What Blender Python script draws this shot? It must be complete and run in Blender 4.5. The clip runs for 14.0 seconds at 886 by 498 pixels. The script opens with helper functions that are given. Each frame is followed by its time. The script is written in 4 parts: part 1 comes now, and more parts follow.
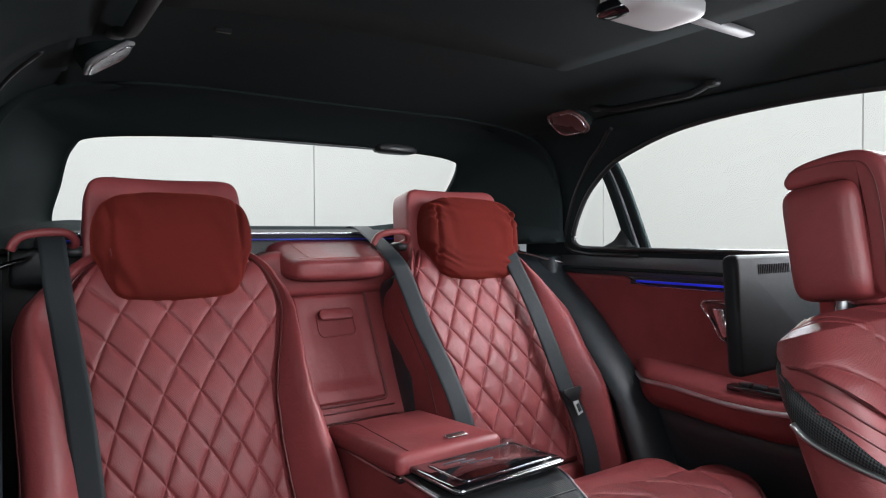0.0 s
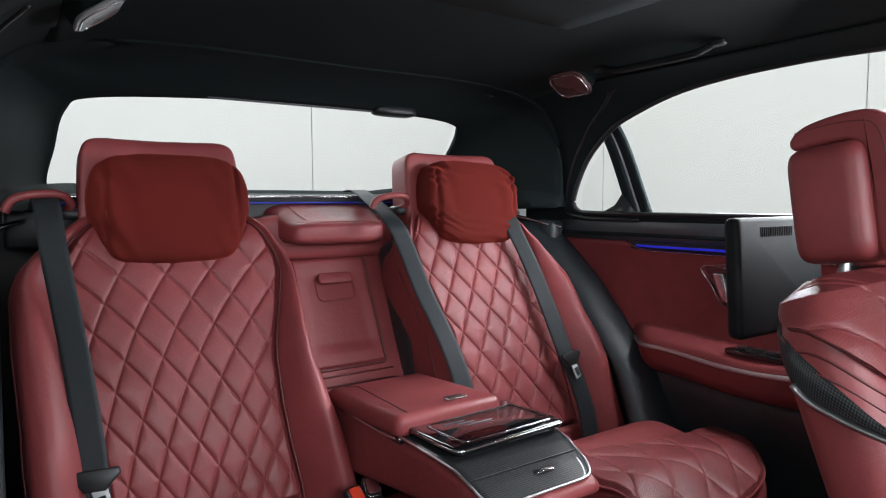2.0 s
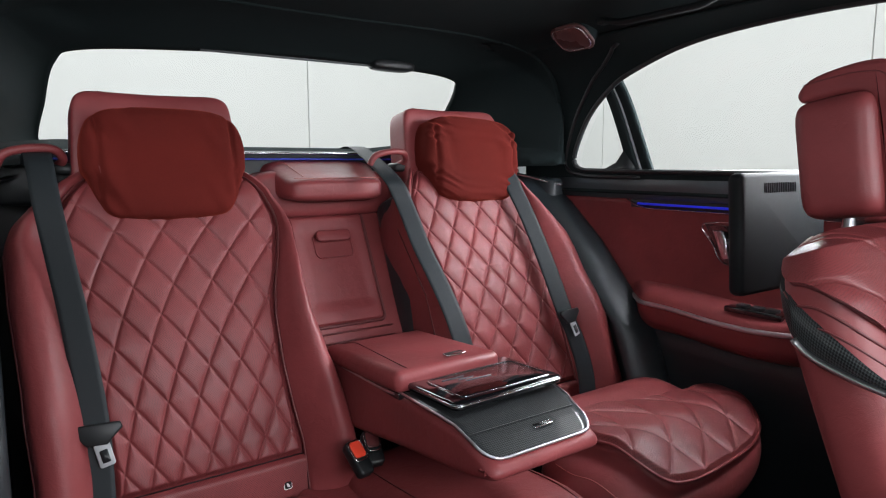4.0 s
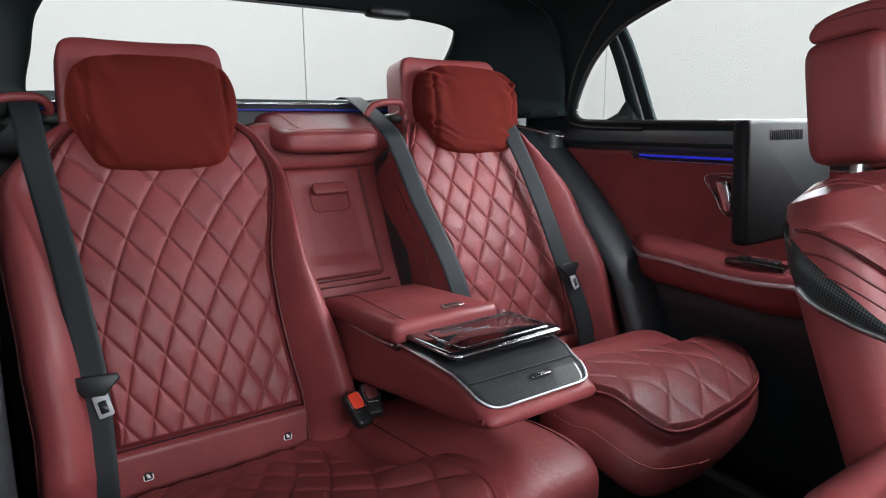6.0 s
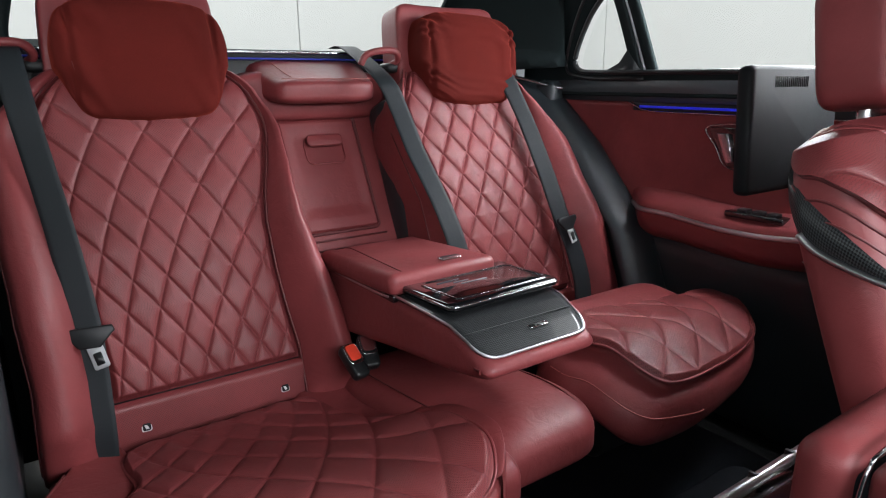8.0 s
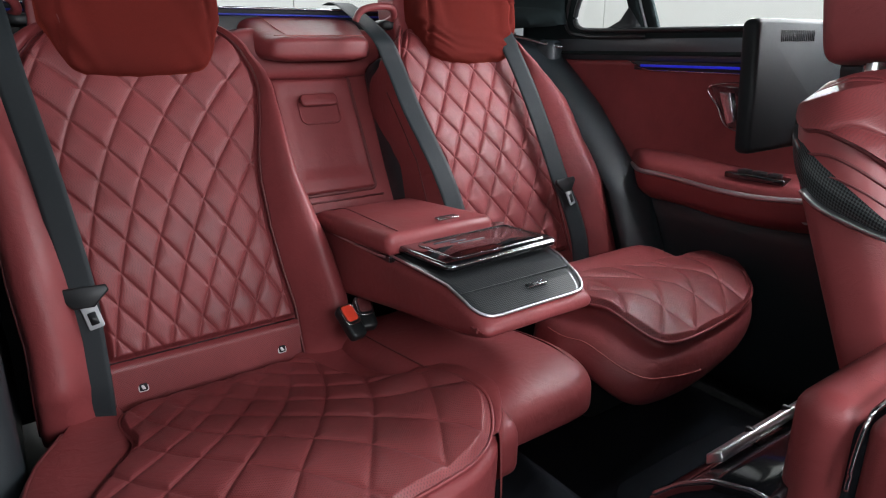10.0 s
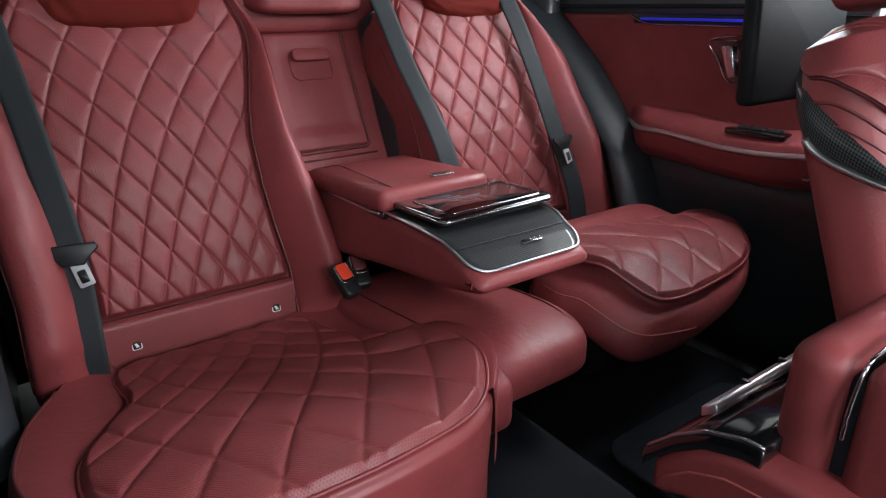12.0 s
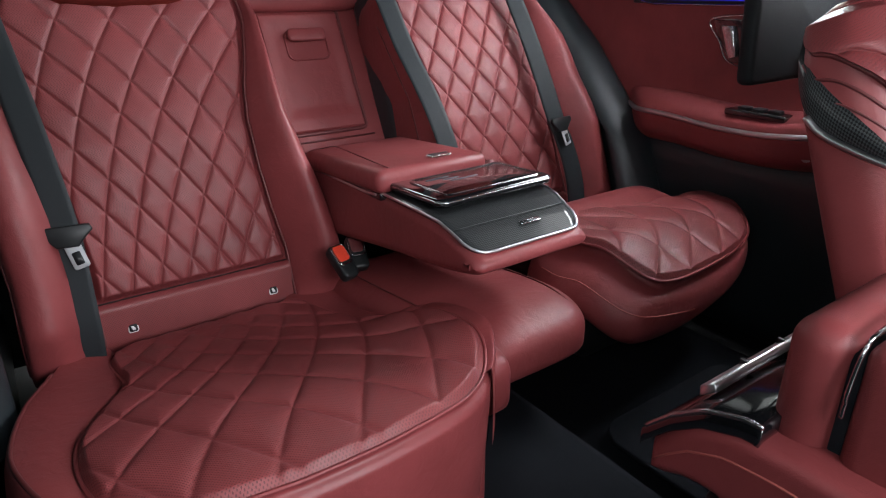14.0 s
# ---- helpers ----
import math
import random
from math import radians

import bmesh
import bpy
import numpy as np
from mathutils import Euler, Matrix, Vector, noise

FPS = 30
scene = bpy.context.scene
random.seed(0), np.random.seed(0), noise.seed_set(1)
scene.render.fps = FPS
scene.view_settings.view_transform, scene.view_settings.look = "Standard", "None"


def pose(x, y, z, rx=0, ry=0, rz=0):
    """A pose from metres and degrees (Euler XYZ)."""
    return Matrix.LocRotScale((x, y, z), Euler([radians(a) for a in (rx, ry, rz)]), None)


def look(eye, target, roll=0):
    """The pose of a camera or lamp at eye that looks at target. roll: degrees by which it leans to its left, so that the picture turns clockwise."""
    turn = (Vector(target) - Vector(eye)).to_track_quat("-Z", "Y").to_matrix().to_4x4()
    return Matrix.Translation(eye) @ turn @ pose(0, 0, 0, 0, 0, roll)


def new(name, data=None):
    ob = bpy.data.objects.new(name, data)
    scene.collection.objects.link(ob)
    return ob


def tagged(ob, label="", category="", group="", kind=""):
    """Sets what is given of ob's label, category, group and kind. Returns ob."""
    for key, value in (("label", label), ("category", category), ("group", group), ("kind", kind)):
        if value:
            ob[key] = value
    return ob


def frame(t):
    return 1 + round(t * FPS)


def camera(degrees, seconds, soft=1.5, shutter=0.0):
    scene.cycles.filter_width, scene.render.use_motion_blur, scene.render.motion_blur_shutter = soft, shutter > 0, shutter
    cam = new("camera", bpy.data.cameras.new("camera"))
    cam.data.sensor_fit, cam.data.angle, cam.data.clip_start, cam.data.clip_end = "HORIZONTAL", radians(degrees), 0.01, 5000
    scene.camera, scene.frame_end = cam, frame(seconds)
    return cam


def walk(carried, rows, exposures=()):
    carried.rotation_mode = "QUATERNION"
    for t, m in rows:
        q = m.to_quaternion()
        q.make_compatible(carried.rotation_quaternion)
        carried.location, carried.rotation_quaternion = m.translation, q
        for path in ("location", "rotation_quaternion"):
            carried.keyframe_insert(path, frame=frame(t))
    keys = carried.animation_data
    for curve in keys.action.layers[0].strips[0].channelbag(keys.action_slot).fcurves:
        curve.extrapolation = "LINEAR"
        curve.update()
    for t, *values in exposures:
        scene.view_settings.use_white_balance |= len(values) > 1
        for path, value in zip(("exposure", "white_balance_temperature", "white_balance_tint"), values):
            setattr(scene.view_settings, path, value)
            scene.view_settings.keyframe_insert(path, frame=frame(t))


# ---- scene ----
cam = camera(69.9, 14.0, soft=1.15)
PATH = [
    (0, (0.027, -0.008, 1.157), (1.147, 1.648, 1.113), -0.3),
    (0.5, (0.029, -0.006, 1.156), (1.148, 1.651, 1.091), -0.3),
    (1, (0.03, -0.003, 1.152), (1.15, 1.652, 1.06), -0.3),
    (1.5, (0.031, -0.001, 1.149), (1.151, 1.652, 1.034), -0.2),
    (2, (0.032, 0.002, 1.147), (1.152, 1.652, 1.001), -0.2),
    (2.5, (0.035, 0.005, 1.144), (1.153, 1.653, 0.969), -0.2),
    (3, (0.035, 0.008, 1.141), (1.154, 1.653, 0.934), -0.2),
    (5.5, (0.045, 0.022, 1.124), (1.155, 1.646, 0.765), -0.2),
    (6, (0.049, 0.025, 1.118), (1.155, 1.644, 0.723), -0.3),
    (6.5, (0.05, 0.028, 1.113), (1.154, 1.639, 0.682), -0.2),
    (7, (0.052, 0.031, 1.108), (1.155, 1.634, 0.644), -0.2),
    (7.5, (0.055, 0.033, 1.103), (1.154, 1.63, 0.613), -0.2),
    (8, (0.056, 0.035, 1.1), (1.153, 1.625, 0.58), -0.3),
    (10.5, (0.064, 0.043, 1.076), (1.147, 1.597, 0.436), -0.3),
    (11, (0.067, 0.044, 1.071), (1.146, 1.591, 0.405), -0.4),
    (11.5, (0.068, 0.047, 1.068), (1.145, 1.583, 0.375), -0.3),
    (12, (0.07, 0.048, 1.063), (1.143, 1.573, 0.342), -0.3),
    (12.5, (0.072, 0.049, 1.059), (1.143, 1.568, 0.32), -0.4),
    (13, (0.073, 0.05, 1.055), (1.142, 1.564, 0.304), -0.4),
    (13.5, (0.073, 0.05, 1.055), (1.142, 1.561, 0.299), -0.3),
    (14, (0.073, 0.051, 1.054), (1.141, 1.559, 0.29), -0.3),
]
walk(cam, [(t, look(eye, target, roll)) for t, eye, target, roll in PATH])

# ---- world and light ----
C = 0.715          # the car's middle line
world = bpy.data.worlds.new("sky")
scene.world = world
world.use_nodes = True
_bg = world.node_tree.nodes["Background"]
_sky = world.node_tree.nodes.new("ShaderNodeTexSky")
_sky.sky_type, _sky.sun_disc, _sky.sun_elevation, _sky.sun_rotation = "NISHITA", False, radians(50), radians(200)
_bg.inputs[1].default_value = 0.06
world.node_tree.links.new(_sky.outputs[0], _bg.inputs[0])


def area_lamp(name, eye, target, sx, sy, watts, colour=(1, 1, 1)):
    data = bpy.data.lights.new(name, "AREA")
    data.shape, data.size, data.size_y, data.energy, data.color = "RECTANGLE", sx, sy, watts, colour
    ob = new(name, data)
    ob.matrix_world = look(eye, target)
    return ob


area_lamp("hall_softbox", (2.5, 2.5, 5.8), (2.5, 2.5, 0), 7, 8, 335, (0.985, 1, 1.02))
area_lamp("hall_softbox", (-3.5, -1.0, 5.8), (-3.5, -1.0, 0), 6, 8, 240, (0.985, 1, 1.02))
area_lamp("windscreen_daylight", (C, -1.75, 1.96), (C, 0.9, 0.72), 1.7, 1.2, 140, (0.965, 0.985, 1.05))
area_lamp("door_daylight", (-0.55, -0.35, 1.25), (0.6, 1.1, 0.75), 0.9, 0.7, 25, (0.95, 0.985, 1.05))
area_lamp("side_window_daylight", (1.62, 0.75, 1.32), (1.22, 0.95, 0.55), 0.8, 0.32, 29, (0.96, 0.99, 1.05))
area_lamp("rear_window_daylight", (C, 2.02, 1.46), (C, 0.9, 0.6), 0.9, 0.35, 4, (0.96, 0.99, 1.04))
scene.view_settings.exposure = 0.0


# ---- materials ----
def material(name):
    m = bpy.data.materials.new(name)
    m.use_nodes = True
    return m, m.node_tree.nodes, m.node_tree.links, m.node_tree.nodes["Principled BSDF"]


def simple(name, colour, rough, metal=0.0, grain=0.0, scale=400.0, vary=0.12, coat=0.0, spec=0.5):
    """A plain surface with two scales of variation in tone, and fine relief."""
    m, n, l, b = material(name)
    geo = n.new("ShaderNodeTexCoord")
    big = n.new("ShaderNodeTexNoise")
    big.inputs["Scale"].default_value, big.inputs["Detail"].default_value = 7.0, 4.0
    fine = n.new("ShaderNodeTexNoise")
    fine.inputs["Scale"].default_value, fine.inputs["Detail"].default_value = scale, 3.0
    for t in (big, fine):
        l.new(geo.outputs["Object"], t.inputs["Vector"])
    add = n.new("ShaderNodeMath")
    add.operation = "ADD"
    l.new(big.outputs[0], add.inputs[0]), l.new(fine.outputs[0], add.inputs[1])
    ramp = n.new("ShaderNodeMapRange")
    ramp.inputs[1].default_value, ramp.inputs[2].default_value = 0.6, 1.4
    ramp.inputs[3].default_value, ramp.inputs[4].default_value = 1 - vary, 1 + vary
    l.new(add.outputs[0], ramp.inputs[0])
    mix = n.new("ShaderNodeVectorMath")
    mix.operation = "SCALE"
    mix.inputs[0].default_value = colour
    l.new(ramp.outputs[0], mix.inputs["Scale"])
    l.new(mix.outputs[0], b.inputs["Base Color"])
    rr = n.new("ShaderNodeMapRange")
    rr.inputs[1].default_value, rr.inputs[2].default_value = 0.3, 0.7
    rr.inputs[3].default_value, rr.inputs[4].default_value = max(0.02, rough - 0.06), min(1, rough + 0.06)
    l.new(big.outputs[0], rr.inputs[0]), l.new(rr.outputs[0], b.inputs["Roughness"])
    b.inputs["Metallic"].default_value = metal
    b.inputs["Coat Weight"].default_value = coat
    b.inputs["Coat Roughness"].default_value = 0.08
    b.inputs["Specular IOR Level"].default_value = spec
    if grain:
        bump = n.new("ShaderNodeBump")
        bump.inputs["Strength"].default_value, bump.inputs["Distance"].default_value = grain, 0.001
        l.new(fine.outputs[0], bump.inputs["Height"]), l.new(bump.outputs[0], b.inputs["Normal"])
    return m


def leather(name, colour, perforated=False, rough=0.45):
    """Grained hide; the perforated one has rows of small punched holes, laid out in metres by its UV map."""
    m, n, l, b = material(name)
    co = n.new("ShaderNodeTexCoord")
    cell = n.new("ShaderNodeTexVoronoi")
    cell.inputs["Scale"].default_value = 750
    l.new(co.outputs["Object"], cell.inputs["Vector"])
    wide = n.new("ShaderNodeTexNoise")
    wide.inputs["Scale"].default_value, wide.inputs["Detail"].default_value = 9, 5
    l.new(co.outputs["Object"], wide.inputs["Vector"])
    crease = n.new("ShaderNodeTexNoise")
    crease.inputs["Scale"].default_value, crease.inputs["Detail"].default_value, crease.inputs["Distortion"].default_value = 38, 3, 1.2
    l.new(co.outputs["Object"], crease.inputs["Vector"])
    tone = n.new("ShaderNodeMapRange")
    tone.inputs[1].default_value, tone.inputs[2].default_value = 0.3, 0.7
    tone.inputs[3].default_value, tone.inputs[4].default_value = 0.86, 1.14
    l.new(wide.outputs[0], tone.inputs[0])
    col = n.new("ShaderNodeVectorMath")
    col.operation = "SCALE"
    col.inputs[0].default_value = colour
    l.new(tone.outputs[0], col.inputs["Scale"])
    rr = n.new("ShaderNodeMapRange")
    rr.inputs[1].default_value, rr.inputs[2].default_value = 0.3, 0.7
    rr.inputs[3].default_value, rr.inputs[4].default_value = rough - 0.05, rough + 0.07
    l.new(wide.outputs[0], rr.inputs[0]), l.new(rr.outputs[0], b.inputs["Roughness"])
    b.inputs["Specular IOR Level"].default_value = 0.36
    b1 = n.new("ShaderNodeBump")
    b1.inputs["Strength"].default_value, b1.inputs["Distance"].default_value = 0.22, 0.0006
    l.new(cell.outputs["Distance"], b1.inputs["Height"])
    b2 = n.new("ShaderNodeBump")
    b2.inputs["Strength"].default_value, b2.inputs["Distance"].default_value = 0.25, 0.004
    l.new(crease.outputs[0], b2.inputs["Height"]), l.new(b1.outputs[0], b2.inputs["Normal"])
    last, colour_out = b2, col.outputs[0]
    if perforated:
        uv = n.new("ShaderNodeUVMap")
        uv.uv_map = "UVMap"
        rot = n.new("ShaderNodeMapping")
        rot.inputs["Rotation"].default_value = (0, 0, radians(45))
        rot.inputs["Scale"].default_value = (1 / 0.0034, 1 / 0.0034, 1)
        l.new(uv.outputs[0], rot.inputs[0])
        fr = n.new("ShaderNodeVectorMath")
        fr.operation = "FRACTION"
        l.new(rot.outputs[0], fr.inputs[0])
        ds = n.new("ShaderNodeVectorMath")
        ds.operation = "DISTANCE"
        ds.inputs[1].default_value = (0.5, 0.5, 0)
        l.new(fr.outputs[0], ds.inputs[0])
        hole = n.new("ShaderNodeMapRange")
        hole.inputs[1].default_value, hole.inputs[2].default_value = 0.20, 0.32
        hole.inputs[3].default_value, hole.inputs[4].default_value = 0.0, 1.0
        l.new(ds.outputs["Value"], hole.inputs[0])
        dark = n.new("ShaderNodeMapRange")
        dark.inputs[3].default_value, dark.inputs[4].default_value = 0.5, 1.0
        l.new(hole.outputs[0], dark.inputs[0])
        c2 = n.new("ShaderNodeVectorMath")
        c2.operation = "SCALE"
        l.new(colour_out, c2.inputs[0]), l.new(dark.outputs[0], c2.inputs["Scale"])
        colour_out = c2.outputs[0]
        b3 = n.new("ShaderNodeBump")
        b3.inputs["Strength"].default_value, b3.inputs["Distance"].default_value = 0.4, 0.0008
        l.new(hole.outputs[0], b3.inputs["Height"]), l.new(last.outputs[0], b3.inputs["Normal"])
        last = b3
    l.new(colour_out, b.inputs["Base Color"]), l.new(last.outputs[0], b.inputs["Normal"])
    return m


RED = (0.190, 0.0365, 0.0385)
M_RED = leather("red_leather", RED)
M_PERF = leather("perforated_red_leather", RED, True)
M_BLACKHIDE = simple("black_leather", (0.014, 0.019, 0.022), 0.42, grain=0.3, scale=600)
# black leather again, colour raised to hold the window ledge's grey sheen
M_CAP = simple("black_leather_sheen", (0.045, 0.055, 0.062), 0.45, grain=0.3, scale=600)
M_SUEDE = simple("red_suede", (0.086, 0.0105, 0.0082), 0.95, grain=0.35, scale=700, vary=0.22, spec=0.1)
_s = M_SUEDE.node_tree.nodes["Principled BSDF"]
_s.inputs["Sheen Weight"].default_value, _s.inputs["Sheen Roughness"].default_value, _s.inputs["Sheen Tint"].default_value = 0.34, 0.4, (0.75, 0.10, 0.06, 1)
M_LINER = simple("black_headliner", (0.0088, 0.0140, 0.0145), 0.95, grain=0.5, scale=900, vary=0.2, spec=0.15)
M_CARPET = simple("black_carpet", (0.015, 0.017, 0.021), 1.0, grain=1.0, scale=1200, vary=0.35, spec=0.1)
M_BLACK = simple("black_plastic", (0.010, 0.0115, 0.0125), 0.42, grain=0.15, scale=900, spec=0.35)
M_GLOSS = simple("gloss_black", (0.004, 0.004, 0.005), 0.08, coat=1.0, vary=0.05)
M_CHROME = simple("satin_chrome", (0.48, 0.48, 0.495), 0.22, metal=1.0, vary=0.04)
M_ALU = simple("brushed_aluminium", (0.62, 0.62, 0.64), 0.34, metal=1.0, vary=0.05)
M_GREY = simple("grey_plastic", (0.30, 0.31, 0.32), 0.45, vary=0.06)
M_LENS = simple("lamp_lens", (0.22, 0.22, 0.23), 0.25, grain=0.5, scale=500)
M_BAND = simple("dark_glass_band", (0.06, 0.066, 0.07), 0.5)
M_SCREEN = simple("matt_black_housing", (0.007, 0.0085, 0.0095), 0.6, grain=0.2, scale=900, spec=0.15)
# lamp lens with the red seats' reflection put into its colour
M_LENS_REFLECT = simple("red_reflection_lamp_lens", (0.085, 0.035, 0.033), 0.25, grain=0.5, scale=500)
M_BLUEGREY = simple("dim_screen_mark", (0.05, 0.07, 0.09), 0.3)
M_WHITEPL = simple("pale_plastic", (0.62, 0.62, 0.62), 0.4, vary=0.05)
M_THREAD = simple("dark_red_piping", (0.095, 0.017, 0.018), 0.5)
M_SEAM = simple("red_stitching", (0.30, 0.07, 0.06), 0.6)
M_BUCKLE = simple("red_button", (0.75, 0.06, 0.03), 0.35)
M_WALL = simple("white_wall_paint", (0.80, 0.81, 0.795), 0.9, vary=0.02)
M_CONCRETE = simple("grey_concrete", (0.35, 0.35, 0.34), 0.8, grain=0.3, scale=60, vary=0.15)
M_JOINT = simple("wall_joint", (0.74, 0.75, 0.74), 0.9, vary=0.03)
M_PAINT = simple("black_car_paint", (0.006, 0.006, 0.007), 0.15, coat=1.0, vary=0.03)
M_BLACKSHELF = simple("black_shelf_cloth", (0.02, 0.021, 0.022), 0.9, grain=0.5, scale=800, vary=0.2)


def webbing():
    m, n, l, b = material("grey_black_webbing")
    uv = n.new("ShaderNodeUVMap")
    uv.uv_map = "UVMap"
    w = n.new("ShaderNodeTexWave")
    w.inputs["Scale"].default_value, w.inputs["Distortion"].default_value = 420, 0.5
    l.new(uv.outputs[0], w.inputs["Vector"])
    ramp = n.new("ShaderNodeMapRange")
    ramp.inputs[3].default_value, ramp.inputs[4].default_value = 0.92, 1.08
    l.new(w.outputs["Fac"], ramp.inputs[0])
    s = n.new("ShaderNodeVectorMath")
    s.operation = "SCALE"
    s.inputs[0].default_value = (0.016, 0.020, 0.0225)
    l.new(ramp.outputs[0], s.inputs["Scale"]), l.new(s.outputs[0], b.inputs["Base Color"])
    b.inputs["Roughness"].default_value = 0.6
    b.inputs["Specular IOR Level"].default_value = 0.25
    bump = n.new("ShaderNodeBump")
    bump.inputs["Strength"].default_value, bump.inputs["Distance"].default_value = 0.12, 0.0004
    l.new(w.outputs["Fac"], bump.inputs["Height"]), l.new(bump.outputs[0], b.inputs["Normal"])
    return m


def carbon():
    """Woven carbon fibre under lacquer."""
    m, n, l, b = material("carbon_fibre")
    uv = n.new("ShaderNodeUVMap")
    uv.uv_map = "UVMap"
    ch = n.new("ShaderNodeTexChecker")
    ch.inputs["Scale"].default_value = 1 / 0.0027
    ch.inputs[1].default_value, ch.inputs[2].default_value = (0.036, 0.040, 0.041, 1), (0.006, 0.006, 0.007, 1)
    rot = n.new("ShaderNodeMapping")
    rot.inputs["Rotation"].default_value = (0, 0, radians(45))
    l.new(uv.outputs[0], rot.inputs[0]), l.new(rot.outputs[0], ch.inputs[0])
    l.new(ch.outputs[0], b.inputs["Base Color"])
    b.inputs["Roughness"].default_value, b.inputs["Coat Weight"].default_value, b.inputs["Coat Roughness"].default_value = 0.5, 0.45, 0.06
    b.inputs["Specular IOR Level"].default_value = 0.1
    return m


def pane():
    m, n, l, b = material("window_glass")
    n.remove(b)
    tr, gl, mx, lw = n.new("ShaderNodeBsdfTransparent"), n.new("ShaderNodeBsdfGlossy"), n.new("ShaderNodeMixShader"), n.new("ShaderNodeLayerWeight")
    tr.inputs[0].default_value = (0.95, 0.965, 0.955, 1)
    gl.inputs["Roughness"].default_value = 0.02
    lw.inputs[0].default_value = 0.5
    pw, sc = n.new("ShaderNodeMath"), n.new("ShaderNodeMath")
    pw.operation, sc.operation = "POWER", "MULTIPLY_ADD"
    pw.inputs[1].default_value, sc.inputs[1].default_value, sc.inputs[2].default_value = 5.0, 0.6, 0.03
    l.new(lw.outputs["Facing"], pw.inputs[0]), l.new(pw.outputs[0], sc.inputs[0]), l.new(sc.outputs[0], mx.inputs[0])
    l.new(tr.outputs[0], mx.inputs[1]), l.new(gl.outputs[0], mx.inputs[2])
    l.new(mx.outputs[0], n["Material Output"].inputs[0])
    return m


def glow(name, colour, power):
    m, n, l, b = material(name)
    b.inputs["Base Color"].default_value = (*colour, 1)
    b.inputs["Emission Color"].default_value, b.inputs["Emission Strength"].default_value = (*colour, 1), power
    return m


M_WEB, M_CARBON, M_PANE = webbing(), carbon(), pane()
M_BLUE = glow("blue_light_strip", (0.012, 0.025, 0.70), 0.32)
M_DIMBLUE = glow("dim_blue_light_strip", (0.01, 0.02, 0.30), 0.07)


# ---- building helpers ----
def mesh_object(name, bm, mat, smooth=True):
    bmesh.ops.recalc_face_normals(bm, faces=bm.faces[:])
    me = bpy.data.meshes.new(name)
    bm.to_mesh(me)
    bm.free()
    me.materials.append(mat)
    if smooth:
        me.shade_smooth()
    return new(name, me)


def thing(name, label, category, group="", kind=""):
    return tagged(new(name), label, category, group, kind)


def part(name, bm, mat, parent, label="", smooth=True):
    ob = mesh_object(name, bm, mat, smooth)
    ob.parent = parent
    return tagged(ob, label) if label else ob


def grid(fn, nu, nv, u0=0.0, u1=1.0, v0=0.0, v1=1.0, closed=False):
    """A sheet from fn(u, v) -> (x, y, z), with UVs in metres along both ways."""
    bm = bmesh.new()
    uvl = bm.loops.layers.uv.new("UVMap")
    pts = [[Vector(fn(u0 + (u1 - u0) * i / nu, v0 + (v1 - v0) * j / nv)) for i in range(nu + 1)] for j in range(nv + 1)]
    mid = nu // 2
    vv = [0.0]
    for j in range(nv):
        vv.append(vv[-1] + (pts[j + 1][mid] - pts[j][mid]).length)
    uu = []
    for j in range(nv + 1):
        row = [0.0]
        for i in range(nu):
            row.append(row[-1] + (pts[j][i + 1] - pts[j][i]).length)
        uu.append([a - row[mid] for a in row])
    vs = [[bm.verts.new(p) for p in row] for row in pts]
    for j in range(nv):
        for i in range(nu):
            ids = ((j, i), (j, i + 1), (j + 1, i + 1), (j + 1, i))
            f = bm.faces.new([vs[a][b] for a, b in ids])
            for lp, (a, b) in zip(f.loops, ids):
                lp[uvl].uv = (uu[a][b], vv[a])
    if closed:
        bmesh.ops.remove_doubles(bm, verts=bm.verts[:], dist=1e-5)
    return bm


def solid(bm, depth, away=None):
    """Gives a sheet thickness, on the side that away names."""
    bmesh.ops.recalc_face_normals(bm, faces=bm.faces[:])
    if away is not None and sum((f.normal * f.calc_area() for f in bm.faces), Vector()).dot(Vector(away)) > 0:
        bmesh.ops.reverse_faces(bm, faces=bm.faces[:])
    bmesh.ops.solidify(bm, geom=bm.faces[:], thickness=depth)
    return bm


def box(x0, x1, y0, y1, z0, z1, r=0.004, seg=2, m=None):
    bm = bmesh.new()
    bmesh.ops.create_cube(bm, size=1, matrix=Matrix.Translation(((x0 + x1) / 2, (y0 + y1) / 2, (z0 + z1) / 2)) @ Matrix.Diagonal((x1 - x0, y1 - y0, z1 - z0, 1)))
    if r:
        bmesh.ops.bevel(bm, geom=bm.edges[:], offset=r, segments=seg, profile=0.5, affect="EDGES")
    if m is not None:
        bm.transform(m)
    return bm


def blob(sx, sy, sz, ex=0.35, ey=0.35, n=40, fn=None):
    """A soft rounded block (superellipsoid) of those half sizes; fn shifts its points."""
    def c(a, e):
        return math.copysign(abs(math.cos(a)) ** e, math.cos(a))

    def s(a, e):
        return math.copysign(abs(math.sin(a)) ** e, math.sin(a))

    def at(u, v):
        a, b = (u * 2 - 1) * math.pi, (v - 0.5) * math.pi
        p = Vector((sx * c(b, ey) * c(a, ex), sy * c(b, ey) * s(a, ex), sz * s(b, ey)))
        return fn(p) if fn else p
    return grid(at, n * 2, n, closed=True)


